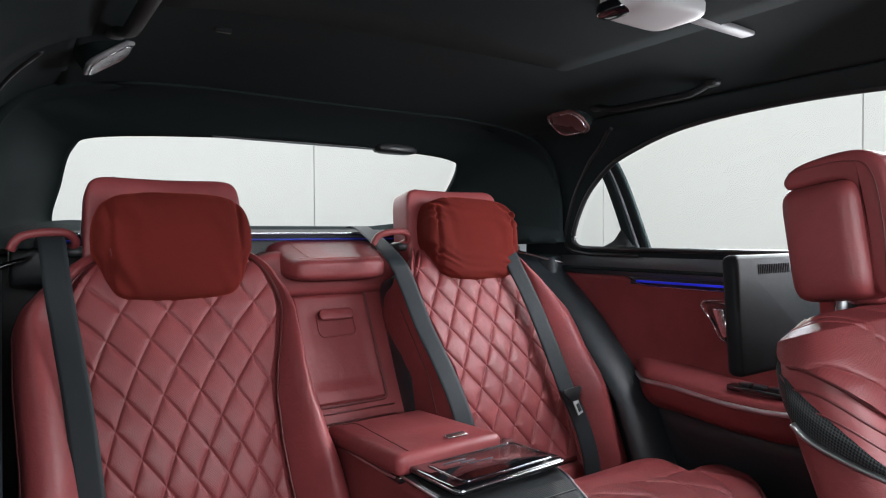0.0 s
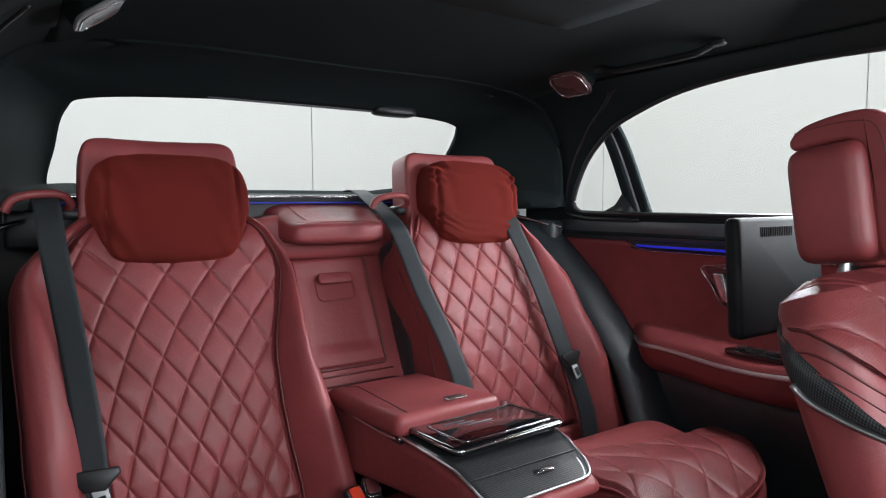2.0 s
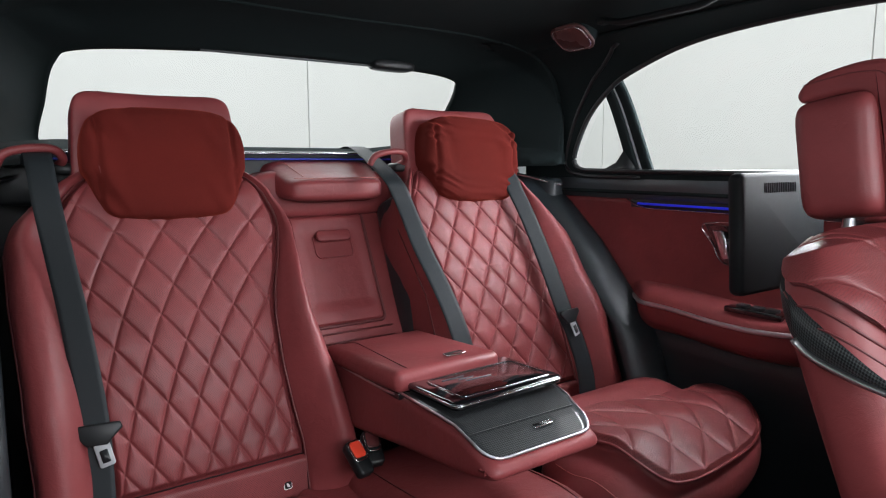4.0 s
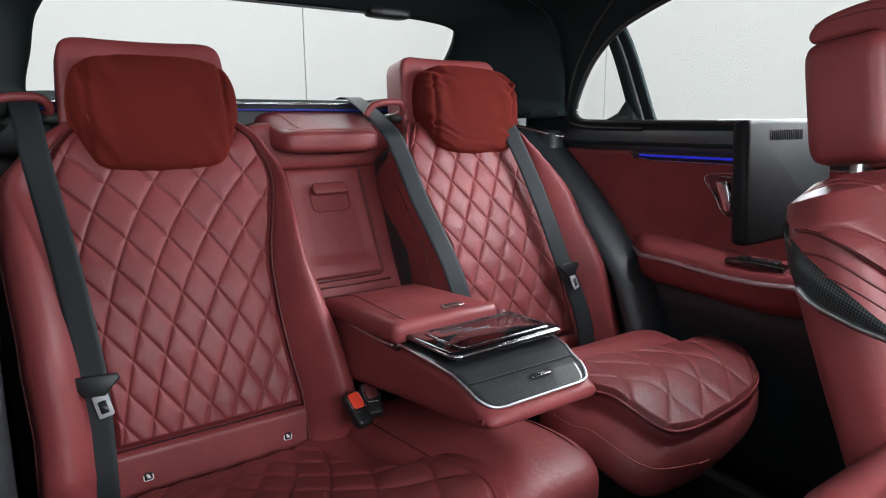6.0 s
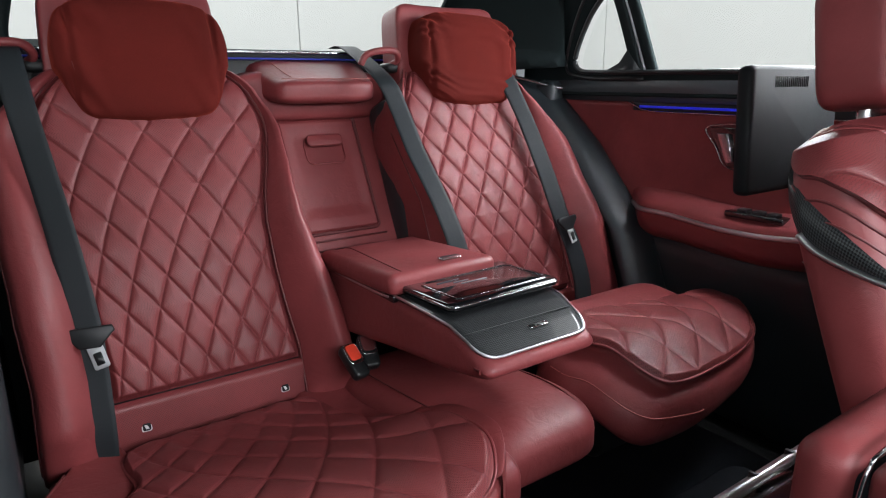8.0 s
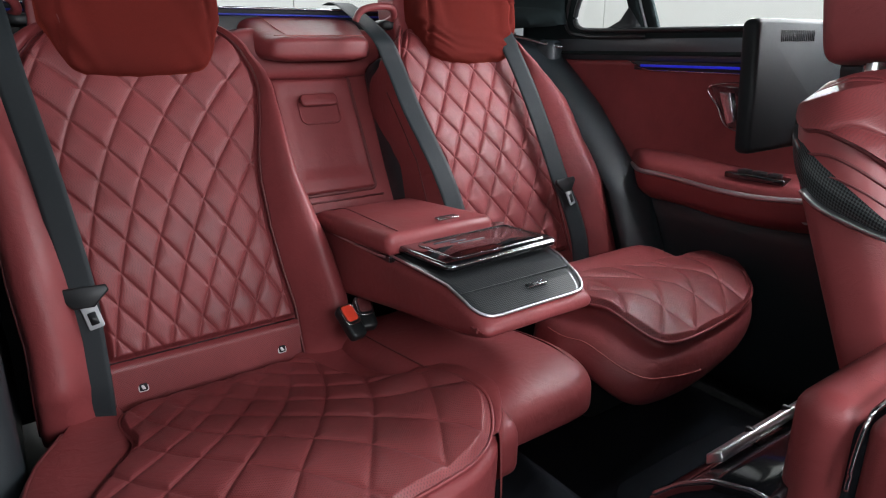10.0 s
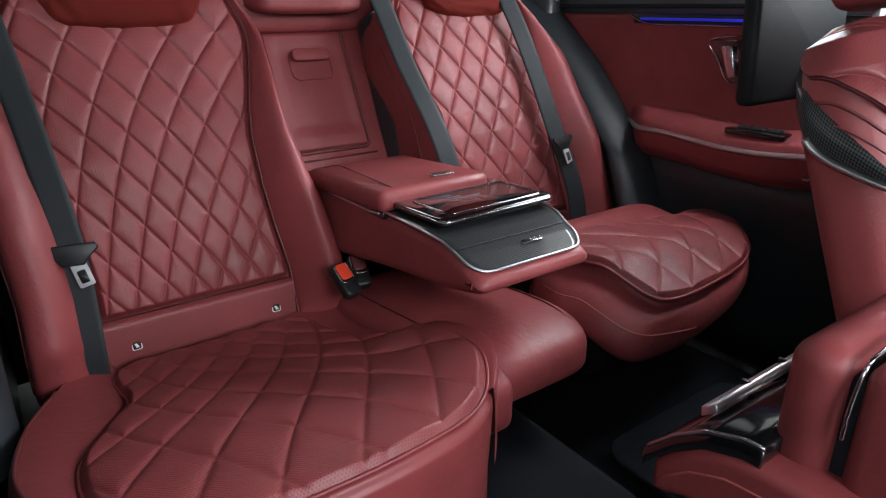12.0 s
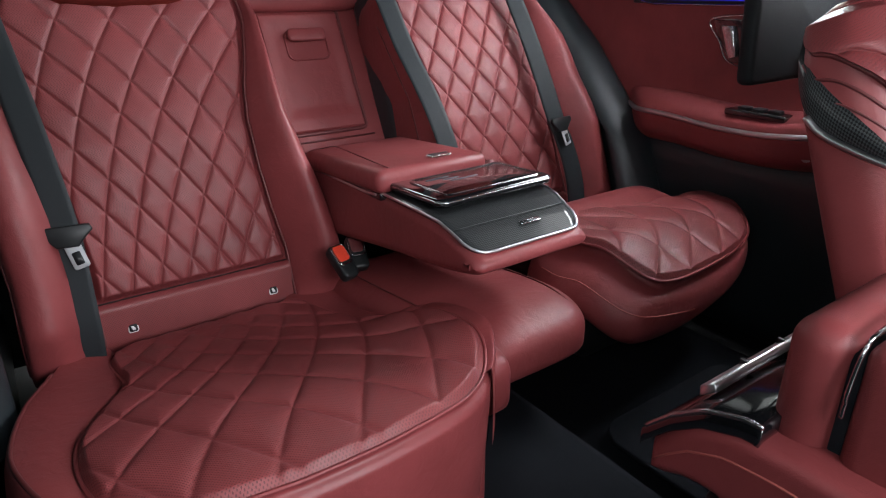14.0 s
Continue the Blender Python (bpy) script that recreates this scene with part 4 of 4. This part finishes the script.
def buckles():
    for x, y, rot, red in ((0.562, 1.09, 12, True), (0.610, 1.115, -10, False)):
        b = thing("belt_buckle", "black belt buckle with a red press button", "belt buckle", "belt buckles")
        m = Matrix.Translation((x, y, 0.552)) @ pose(0, 0, 0, 42, 0, rot)
        part("housing", slab(rounded(0.036, 0.074, 0.010), 0.024, m, 0.006), M_BLACK, b)
        part("button", slab(rounded(0.026, 0.034, 0.007), 0.004, m @ pose(0, 0.014, 0.0235), 0.0015), M_BUCKLE if red else M_THREAD, b, "red press button")
        part("button_rim", tube([m @ Vector((p[0], p[1] + 0.012, 0.0245)) for p in rounded(0.031, 0.042, 0.009)], 0.0014, 6, True), M_CHROME, b)


buckles()


# ---- the far door ----
def door():
    d = thing("rear_door", "red and black leather rear door card with chrome and blue light", "car door")
    X = 1.485

    def card(u, v):
        y = 1.50 - 1.1 * u
        z = 0.74 + 0.30 * v
        return (X + 0.012 * math.sin(v * math.pi), y, z)
    part("upper_panel", solid(grid(card, 20, 16), 0.02, (1, 0, 0)), M_RED, d)
    cap = slab([(X - 0.010, 1.050), (X - 0.014, 1.070), (X - 0.010, 1.092), (X + 0.002, 1.108), (X + 0.03, 1.114), (X + 0.05, 1.114), (X + 0.05, 1.036), (X - 0.006, 1.037)], 1.20, None, 0.0)
    cap.transform(Matrix(((1, 0, 0, 0), (0, 0, 1, 0.35), (0, 1, 0, 0), (0, 0, 0, 1))))
    part("belt_cap", cap, M_CAP, d, "black leather window ledge")
    part("light_recess", box(X - 0.004, X + 0.01, 0.4, 1.19, 1.014, 1.037, 0.003), M_BLACK, d)
    part("light_strip", box(X - 0.009, X - 0.002, 0.72, 1.165, 1.022, 1.028, 0.001), M_BLUE, d, "glowing blue light strip")
    part("light_trim", tube(smooth_line([(X - 0.007, 0.4, 1.012), (X - 0.007, 1.0, 1.013), (X - 0.007, 1.14, 1.015), (X - 0.007, 1.20, 1.036)], 30), 0.002, 6), M_CHROME, d)
    # door pull
    hm = Matrix(((0, 0, -1, X - 0.001), (1, 0, 0, 0), (0, 1, 0, 0), (0, 0, 0, 1)))
    hole = [(0.955, 0.984), (0.80, 0.984), (0.80, 0.888), (0.895, 0.890), (0.93, 0.935)]
    part("handle_recess", slab(hole, 0.006, hm, 0.002), M_GLOSS, d)
    part("handle_rim", tube([hm @ Vector((p.x, p.y, 0.006)) for p in smooth_line([(a, b, 0) for a, b in hole], 40, True)], 0.002, 6, True), M_CHROME, d)
    part("handle", slab([(0.925, 0.970), (0.898, 0.970), (0.880, 0.905), (0.897, 0.900)], 0.012, hm @ pose(0, 0, 0.004), 0.002), M_CHROME, d)
    # armrest shelf
    sec = [(X + 0.02, 0.80), (X - 0.02, 0.795), (X - 0.055, 0.782), (X - 0.068, 0.765), (X - 0.066, 0.74), (X - 0.05, 0.70), (X - 0.01, 0.672), (X + 0.03, 0.67)]
    line = smooth_line([(a, b, 0) for a, b in sec], 40)

    def shelf(u, v):
        k = u * 40
        i = min(int(k), 39)
        p = line[i].lerp(line[i + 1], k - i)
        f = ease(v, 0, 0.16) * 0.9 + 0.1
        return (X + 0.02 + (p.x - X - 0.02) * f, 1.20 - 0.8 * v, p.y + 0.012 - 0.012 * ease(v, 0.2, 0.45) + 0.02 * ease(v, 0.5, 0.8))
    part("armrest", grid(shelf, 40, 40), M_RED, d)
    part("armrest_trim", tube([Vector(shelf(0.50, v)) + Vector((-0.003, 0, 0)) for v in np.linspace(0.0, 1, 40)], 0.0062, 8), M_ALU, d)
    part("switch_plate", box(X - 0.060, X - 0.01, 0.72, 0.86, 0.785, 0.799, 0.004), M_GLOSS, d)
    for i in range(3):
        part("switch", box(X - 0.05, X - 0.025, 0.74 + 0.035 * i, 0.765 + 0.035 * i, 0.797, 0.806, 0.003), M_BLACK, d)
    part("lower_panel", solid(grid(lambda u, v: (X - 0.01 + 0.03 * v, 1.35 - 0.95 * u, 0.69 - 0.45 * v), 12, 8), 0.02, (1, 0, 0)), M_BLACKHIDE, d)
    part("speaker", slab([(0.013 * math.cos(a), 0.013 * math.sin(a)) for a in np.linspace(0, 2 * math.pi, 25)[:-1]], 0.006, Matrix.Translation((X - 0.048, 0.665, 0.725)) @ pose(0, 0, 0, 0, -90), 0.002), M_GREY, d)
    # the black body side that runs between seat and door, on both sides
    for sg in (1, -1):
        b = thing("wheel_arch_trim", "black leather trim curving down beside the seat", "trim", kind="structure")
        side = lambda x, y, z, sg=sg: (C + sg * (x - C + (0.04 if sg < 0 else 0.0)), y, z)

        def arch(u, v):
            y = ramp(v, [0, 0.15, 0.5, 0.8, 1], [1.58, 1.50, 1.34, 1.14, 1.04])
            z = ramp(v, [0, 0.15, 0.5, 0.8, 1], [1.11, 1.055, 0.92, 0.70, 0.45])
            a = u * math.pi
            return side(X - 0.045 + 0.055 * (-math.cos(a)), y - 0.05 * math.sin(a) + 0.02 * math.cos(a), z - 0.02 * math.sin(a))
        part("roll", grid(arch, 20, 40), M_BLACKHIDE, b)
        part("chrome_line", tube([side(*p) for p in smooth_line([(X - 0.16, 1.62, 1.115), (X - 0.10, 1.54, 1.098), (X - 0.05, 1.47, 1.078), (X - 0.02, 1.44, 1.07)], 24)], 0.006, 8), M_CHROME, b)
        x0, x1 = sorted((side(X - 0.06, 0, 0)[0], side(X + 0.02, 0, 0)[0]))
        part("backing", box(x0, x1, 1.45, 1.75, 0.4, 1.09, 0.02), M_BLACKHIDE, b)


door()


# ---- the front seat, its screen, the console ----
def front_seat():
    f = thing("front_seat", "red leather front seat with carbon and chrome back shell", "car seat")
    xs = 1.15
    lean = radians(22)
    O = Vector((xs, 0.235, 0.46))

    def P(a, s, n):
        """a across, s up the back, n towards the rear."""
        return O + Vector((a, s * math.sin(lean) + n * math.cos(lean), s * math.cos(lean) - n * math.sin(lean)))

    def half(s):
        return ramp(s, [-0.05, 0.1, 0.35, 0.48, 0.55, 0.59, 0.615], [0.285, 0.285, 0.286, 0.284, 0.274, 0.245, 0.17])

    def skin(u, v):
        s = -0.05 + 0.665 * v
        a = (u * 2 - 1) * math.pi
        w = half(s)
        c, t = math.cos(a), math.sin(a)
        x = w * math.copysign(abs(c) ** 0.45, c)
        d = (0.055 if t > 0 else 0.085) * ramp(v, [0, 0.85, 0.96, 1], [1, 0.95, 0.7, 0.3]) * math.copysign(abs(t) ** 0.6, t)
        return P(x, s, d - 0.02)
    part("backrest", grid(skin, 72, 60, closed=True), M_RED, f)

    def front(u, v):
        q = -0.07 + 0.57 * u
        v0 = ramp(q, [-0.07, 0.0, 0.06, 0.12, 0.20, 0.5], [0.955, 0.905, 0.855, 0.80, 0.70, 0.10])
        w = v0 + (0.995 - v0) * v
        p, c = Vector(skin(q % 1.0, w)), P(0, -0.05 + 0.665 * w, -0.02)
        e = ease(v, 0, 0.06) * ease(u, 0, 0.04)
        g = (p.x - xs) + 0.6 * (p.y - 0.3)
        h = quilt(g / 0.12 + p.z / 0.17, g / 0.12 - p.z / 0.17, 0.010)
        return p + (p - c).normalized() * (0.0015 + (0.004 + h) * e)
    part("quilted_panel", grid(front, 150, 130), M_PERF, f, "diamond-quilted perforated red leather")
    edge = [Vector(front(0.0, v)) for v in np.linspace(1, 0, 10)] + [Vector(front(u, 0.0)) for u in np.linspace(0.02, 0.34, 40)]
    part("piping", tube(edge, 0.0032, 6), M_THREAD, f)
    # carbon inlay and chrome line, sweeping forward along the side
    low = smooth_line([(0.458, 0.985, 0), (0.440, 0.940, 0), (0.405, 0.898, 0), (0.355, 0.879, 0), (0.300, 0.868, 0), (0.22, 0.862, 0)], 30)
    high = smooth_line([(0.460, 0.992, 0), (0.442, 0.972, 0), (0.405, 0.943, 0), (0.350, 0.908, 0), (0.300, 0.880, 0), (0.22, 0.863, 0)], 30)

    def inlay(u, v):
        i = min(int(v * 30), 29)
        a, b = low[i].lerp(low[i + 1], v * 30 - i), high[i].lerp(high[i + 1], v * 30 - i)
        p = a.lerp(b, u)
        return (xs - half((p.y - 0.46) / math.cos(lean)) - 0.002 - 0.003 * math.sin(math.pi * u) + 0.02 * ease(p.x, 0.42, 0.47), p.x, p.y)
    part("carbon_inlay", grid(inlay, 10, 40), M_CARBON, f, "glossy carbon inlay")
    part("chrome_line", tube([Vector(inlay(0.0, v)) + Vector((-0.003, 0, 0)) for v in np.linspace(0.34, 1, 40)], 0.0045, 8), M_ALU, f)
    for off, r in ((0.045, 0.0022), (0.085, 0.0016)):
        line = []
        for q in np.linspace(-0.06, 0.125, 40):
            v0 = ramp(q, [-0.07, 0.0, 0.06, 0.12, 0.20], [0.955, 0.905, 0.855, 0.80, 0.70]) - off
            line.append(Vector(skin(q % 1.0, v0)))
        part("piping", tube(line, r, 6), M_THREAD, f)
    part("cushion", blob(0.26, 0.27, 0.09, 0.35, 0.35, 30, lambda p: p + Vector((xs, -0.04, 0.44))), M_RED, f)
    part("base", box(xs - 0.22, xs + 0.22, -0.25, 0.28, 0.2, 0.40, 0.02), M_BLACK, f)

    def head(p):
        return Matrix.Rotation(-lean * 0.4, 3, "X") @ p + Vector((xs + 0.008, 0.448, 1.163))
    hd = part("headrest", blob(0.160, 0.060, 0.090, 0.34, 0.26, 40, lambda p: head(p + Vector((0.0, 0.006, -0.018)))), M_RED, f)
    # the hood: over the top and down the front face
    prof = smooth_line([(0.052, 0.070, 0), (0.055, 0.086, 0), (0.03, 0.103, 0), (-0.03, 0.109, 0), (-0.068, 0.100, 0), (-0.085, 0.07, 0), (-0.088, 0.0, 0), (-0.082, -0.08, 0), (-0.066, -0.104, 0),
                        (-0.048, -0.095, 0), (-0.044, -0.05, 0), (-0.044, 0.03, 0), (-0.038, 0.058, 0), (-0.015, 0.069, 0), (0.03, 0.069, 0)], 90, True)
    hood = prism([(p.x, p.y) for p in prof], -0.138, 0.150, 0.009, 5)
    for v in hood.verts:
        v.co = head(v.co)
    part("hood", hood, M_RED, hd)
    part("seam", tube([head(Vector((-0.1385, p.x, p.y))) for p in smooth_line([(0.045, 0.094, 0), (-0.03, 0.094, 0), (-0.066, 0.075, 0), (-0.072, 0.0, 0), (-0.066, -0.08, 0)], 40)], 0.0008, 6), M_THREAD, hd)
    part("collar", blob(0.06, 0.03, 0.014, 0.5, 0.6, 18, lambda p: head(p + Vector((-0.01, 0.0, -0.105)))), M_RED, hd)
    for dx in (-0.075, 0.06):
        part("post", box(xs + dx - 0.021, xs + dx + 0.021, 0.438, 0.456, 0.98, 1.075, 0.006, 3), M_CHROME, f, "wide polished headrest post")
    # rear screen
    sc = thing("rear_screen", "black rear entertainment screen seen from behind", "screen")
    m = Matrix.Translation((1.218, 0.645, 1.010)) @ pose(0, 0, 0, 86, 0, 0)
    part("housing", slab(rounded(0.295, 0.215, 0.014), 0.028, m, 0.008), M_SCREEN, sc)
    for i in range(18):
        part("vent_slot", box(-0.0014, 0.0014, -0.009, 0.009, 0.0, 0.001, 0, m=m @ pose(-0.075 + 0.0062 * i, 0.080, 0.0276)), M_GLOSS, sc, smooth=False)
    part("display", slab(rounded(0.275, 0.195, 0.008), 0.002, m @ pose(0, 0, -0.002), 0), M_GLOSS, sc)
    part("arm", box(1.22, 1.28, 0.40, 0.63, 0.93, 0.96, 0.01), M_BLACK, sc)


front_seat()


def console():
    c = thing("centre_console", "red leather front console with black gloss and chrome", "console")
    mid = 0.725
    for y0, y1 in ((0.227, 0.288), (-0.25, 0.221)):
        part("lid", box(mid - 0.10, mid + 0.115, y0, y1, 0.60, 0.778, 0.028 if y0 > 0 else 0.018, 6), M_RED, c, "padded red leather lid")
    part("lid_line", tube(smooth_line([(mid - 0.099, 0.224, 0.70), (mid - 0.0985, 0.224, 0.735), (mid - 0.088, 0.223, 0.768), (mid - 0.06, 0.222, 0.7785), (mid + 0.10, 0.222, 0.7785)], 40), 0.0022, 8), M_CHROME, c)
    part("lid_joint", box(mid - 0.088, mid + 0.10, 0.20, 0.24, 0.56, 0.760, 0.01), M_CARPET, c)

    def top_z(y):
        return ramp(y, [-0.2, 0.20, 0.25, 0.30, 0.34, 0.37, 0.39], [0.66, 0.655, 0.655, 0.650, 0.632, 0.605, 0.58])

    def low_z(y):
        return ramp(y, [-0.2, 0.20, 0.25, 0.30, 0.335, 0.37, 0.39], [0.50, 0.52, 0.545, 0.565, 0.565, 0.548, 0.552])
    ys = list(np.linspace(-0.2, 0.385, 30))
    out = [(y, top_z(y)) for y in ys] + [(y, low_z(y)) for y in ys[::-1]]
    part("flank_pad", prism(out, mid - 0.135, mid + 0.145, 0.014, 5), M_RED, c, "padded red leather console flank")
    part("flank_seam", tube([(mid - 0.1355, y, top_z(y) - 0.030) for y in np.linspace(-0.1, 0.375, 40)], 0.0014, 6), M_SEAM, c)
    part("lower_body", box(mid - 0.115, mid + 0.12, -0.6, 0.33, 0.20, 0.55, 0.02), M_BLACK, c)
    # black gloss tray over the flanks, with chrome along its rims
    ys = list(np.linspace(0.272, 0.40, 24))

    def gloss_z(y):
        return ramp(y, [0.24, 0.29, 0.33, 0.365, 0.40], [0.672, 0.670, 0.656, 0.630, 0.592])
    tray = [(y, gloss_z(y)) for y in ys] + [(y, gloss_z(y) - 0.022) for y in ys[::-1]]
    part("gloss_tray", prism(tray, mid - 0.132, mid + 0.142, 0.003, 2), M_GLOSS, c)
    for x in (mid - 0.130, mid + 0.140):
        part("chrome_strip", tube([(x, y, gloss_z(y) + 0.001) for y in np.linspace(0.272, 0.395, 30)], 0.0026, 8), M_CHROME, c)
    part("chrome_bar", prism([(0.346, 0.650), (0.350, 0.660), (0.366, 0.648), (0.364, 0.636)], mid - 0.085, mid + 0.13, 0.002, 2), M_ALU, c, "polished metal bar")
    for x in (mid - 0.01, mid + 0.07):
        part("bar_notch", box(x - 0.003, x + 0.003, 0.351, 0.364, 0.640, 0.6575, 0.001), M_BLACK, c)


console()


# ---- on the roof ----
def roof_fittings():
    # the far lamp's red is a painted reflection, on lens and bezel alike
    for sg, mat, lab in ((1, M_LENS_REFLECT, "small reading lamp in the headliner, red reflection painted on its lens"), (-1, M_LENS, "small clear reading lamp in the headliner")):
        l = thing("reading_lamp", lab, "lamp", "reading lamps")
        x, y = (1.276 if sg > 0 else 0.165), 1.228
        z = roof_z(x, y)
        tilt = math.degrees(math.atan2(roof_z(x + 0.03, y) - roof_z(x - 0.03, y), 0.06))
        m = Matrix.Translation((x, y, z - (0.016 if sg > 0 else 0.010))) @ pose(0, 0, 0, 0, -tilt + sg * 22, 0) @ pose(0, 0, 0, 180)
        part("bezel", slab(rounded(0.088, 0.118, 0.03), 0.008, m, 0.002), mat, l)
        part("housing", slab(rounded(0.084, 0.114, 0.03), 0.03, m @ pose(0, 0, -0.029), 0.002), M_LINER, l)
        part("lens", slab(rounded(0.072, 0.102, 0.024), 0.003, m @ pose(0, 0, 0.0065), 0.001), mat, l)
        part("rim", tube([m @ Vector((p[0], p[1], 0.009)) for p in rounded(0.074, 0.104, 0.025)], 0.0018, 6, True), M_CHROME, l)
    for sg in (1, -1):
        g = thing("grab_handle", "black grab handle above the window", "grab handle", "grab handles")
        pts = []
        for y, k in ((0.80, 0.0), (0.82, 0.6), (0.85, 1.0), (0.94, 1.0), (1.04, 0.9), (1.08, 0.5), (1.11, 0.0)):
            x = C + sg * 0.55
            pts.append((x - sg * 0.012 * k, y, roof_z(x, y) - 0.002 - 0.018 * k))
        part("grip", tube(smooth_line(pts, 40), 0.013, 10, flat=0.6), M_SCREEN, g)
        for q in (pts[0], pts[-1]):
            part("mount", blob(0.014, 0.022, 0.008, 0.6, 0.6, 10, lambda p, q=q: p + Vector((q[0], q[1], q[2] - 0.002))), M_BLACK, g)
    r = thing("roof_console", "pale overhead lamp console with chrome bar", "lamp")
    z = roof_z(C, 0.5)
    part("body", blob(0.075, 0.05, 0.022, 0.4, 0.5, 20, lambda p: p + Vector((0.815, 0.60, z - 0.015))), M_WHITEPL, r)
    part("eye", blob(0.018, 0.03, 0.012, 0.8, 0.6, 14, lambda p: p + Vector((0.755, 0.62, z - 0.025))), M_GLOSS, r)
    part("bar", box(0.88, 1.09, 0.60, 0.625, z - 0.012, z - 0.002, 0.003), M_GREY, r)
    k = thing("coat_clip", "tiny black clip in the headliner", "clip")
    part("clip", box(0.31, 0.335, 1.075, 1.085, roof_z(0.32, 1.08) - 0.006, roof_z(0.32, 1.08) + 0.002, 0.001), M_BLACK, k)
    s = thing("sunroof_blind", "black cloth sunroof blind in the roof", "sunroof blind", kind="structure")
    part("blind", solid(grid(lambda u, v: (0.20 + 0.79 * u, -0.3 + 1.255 * v, roof_z(0.20 + 0.79 * u, -0.3 + 1.255 * v) - 0.006), 16, 12), 0.004), M_LINER, s)


roof_fittings()
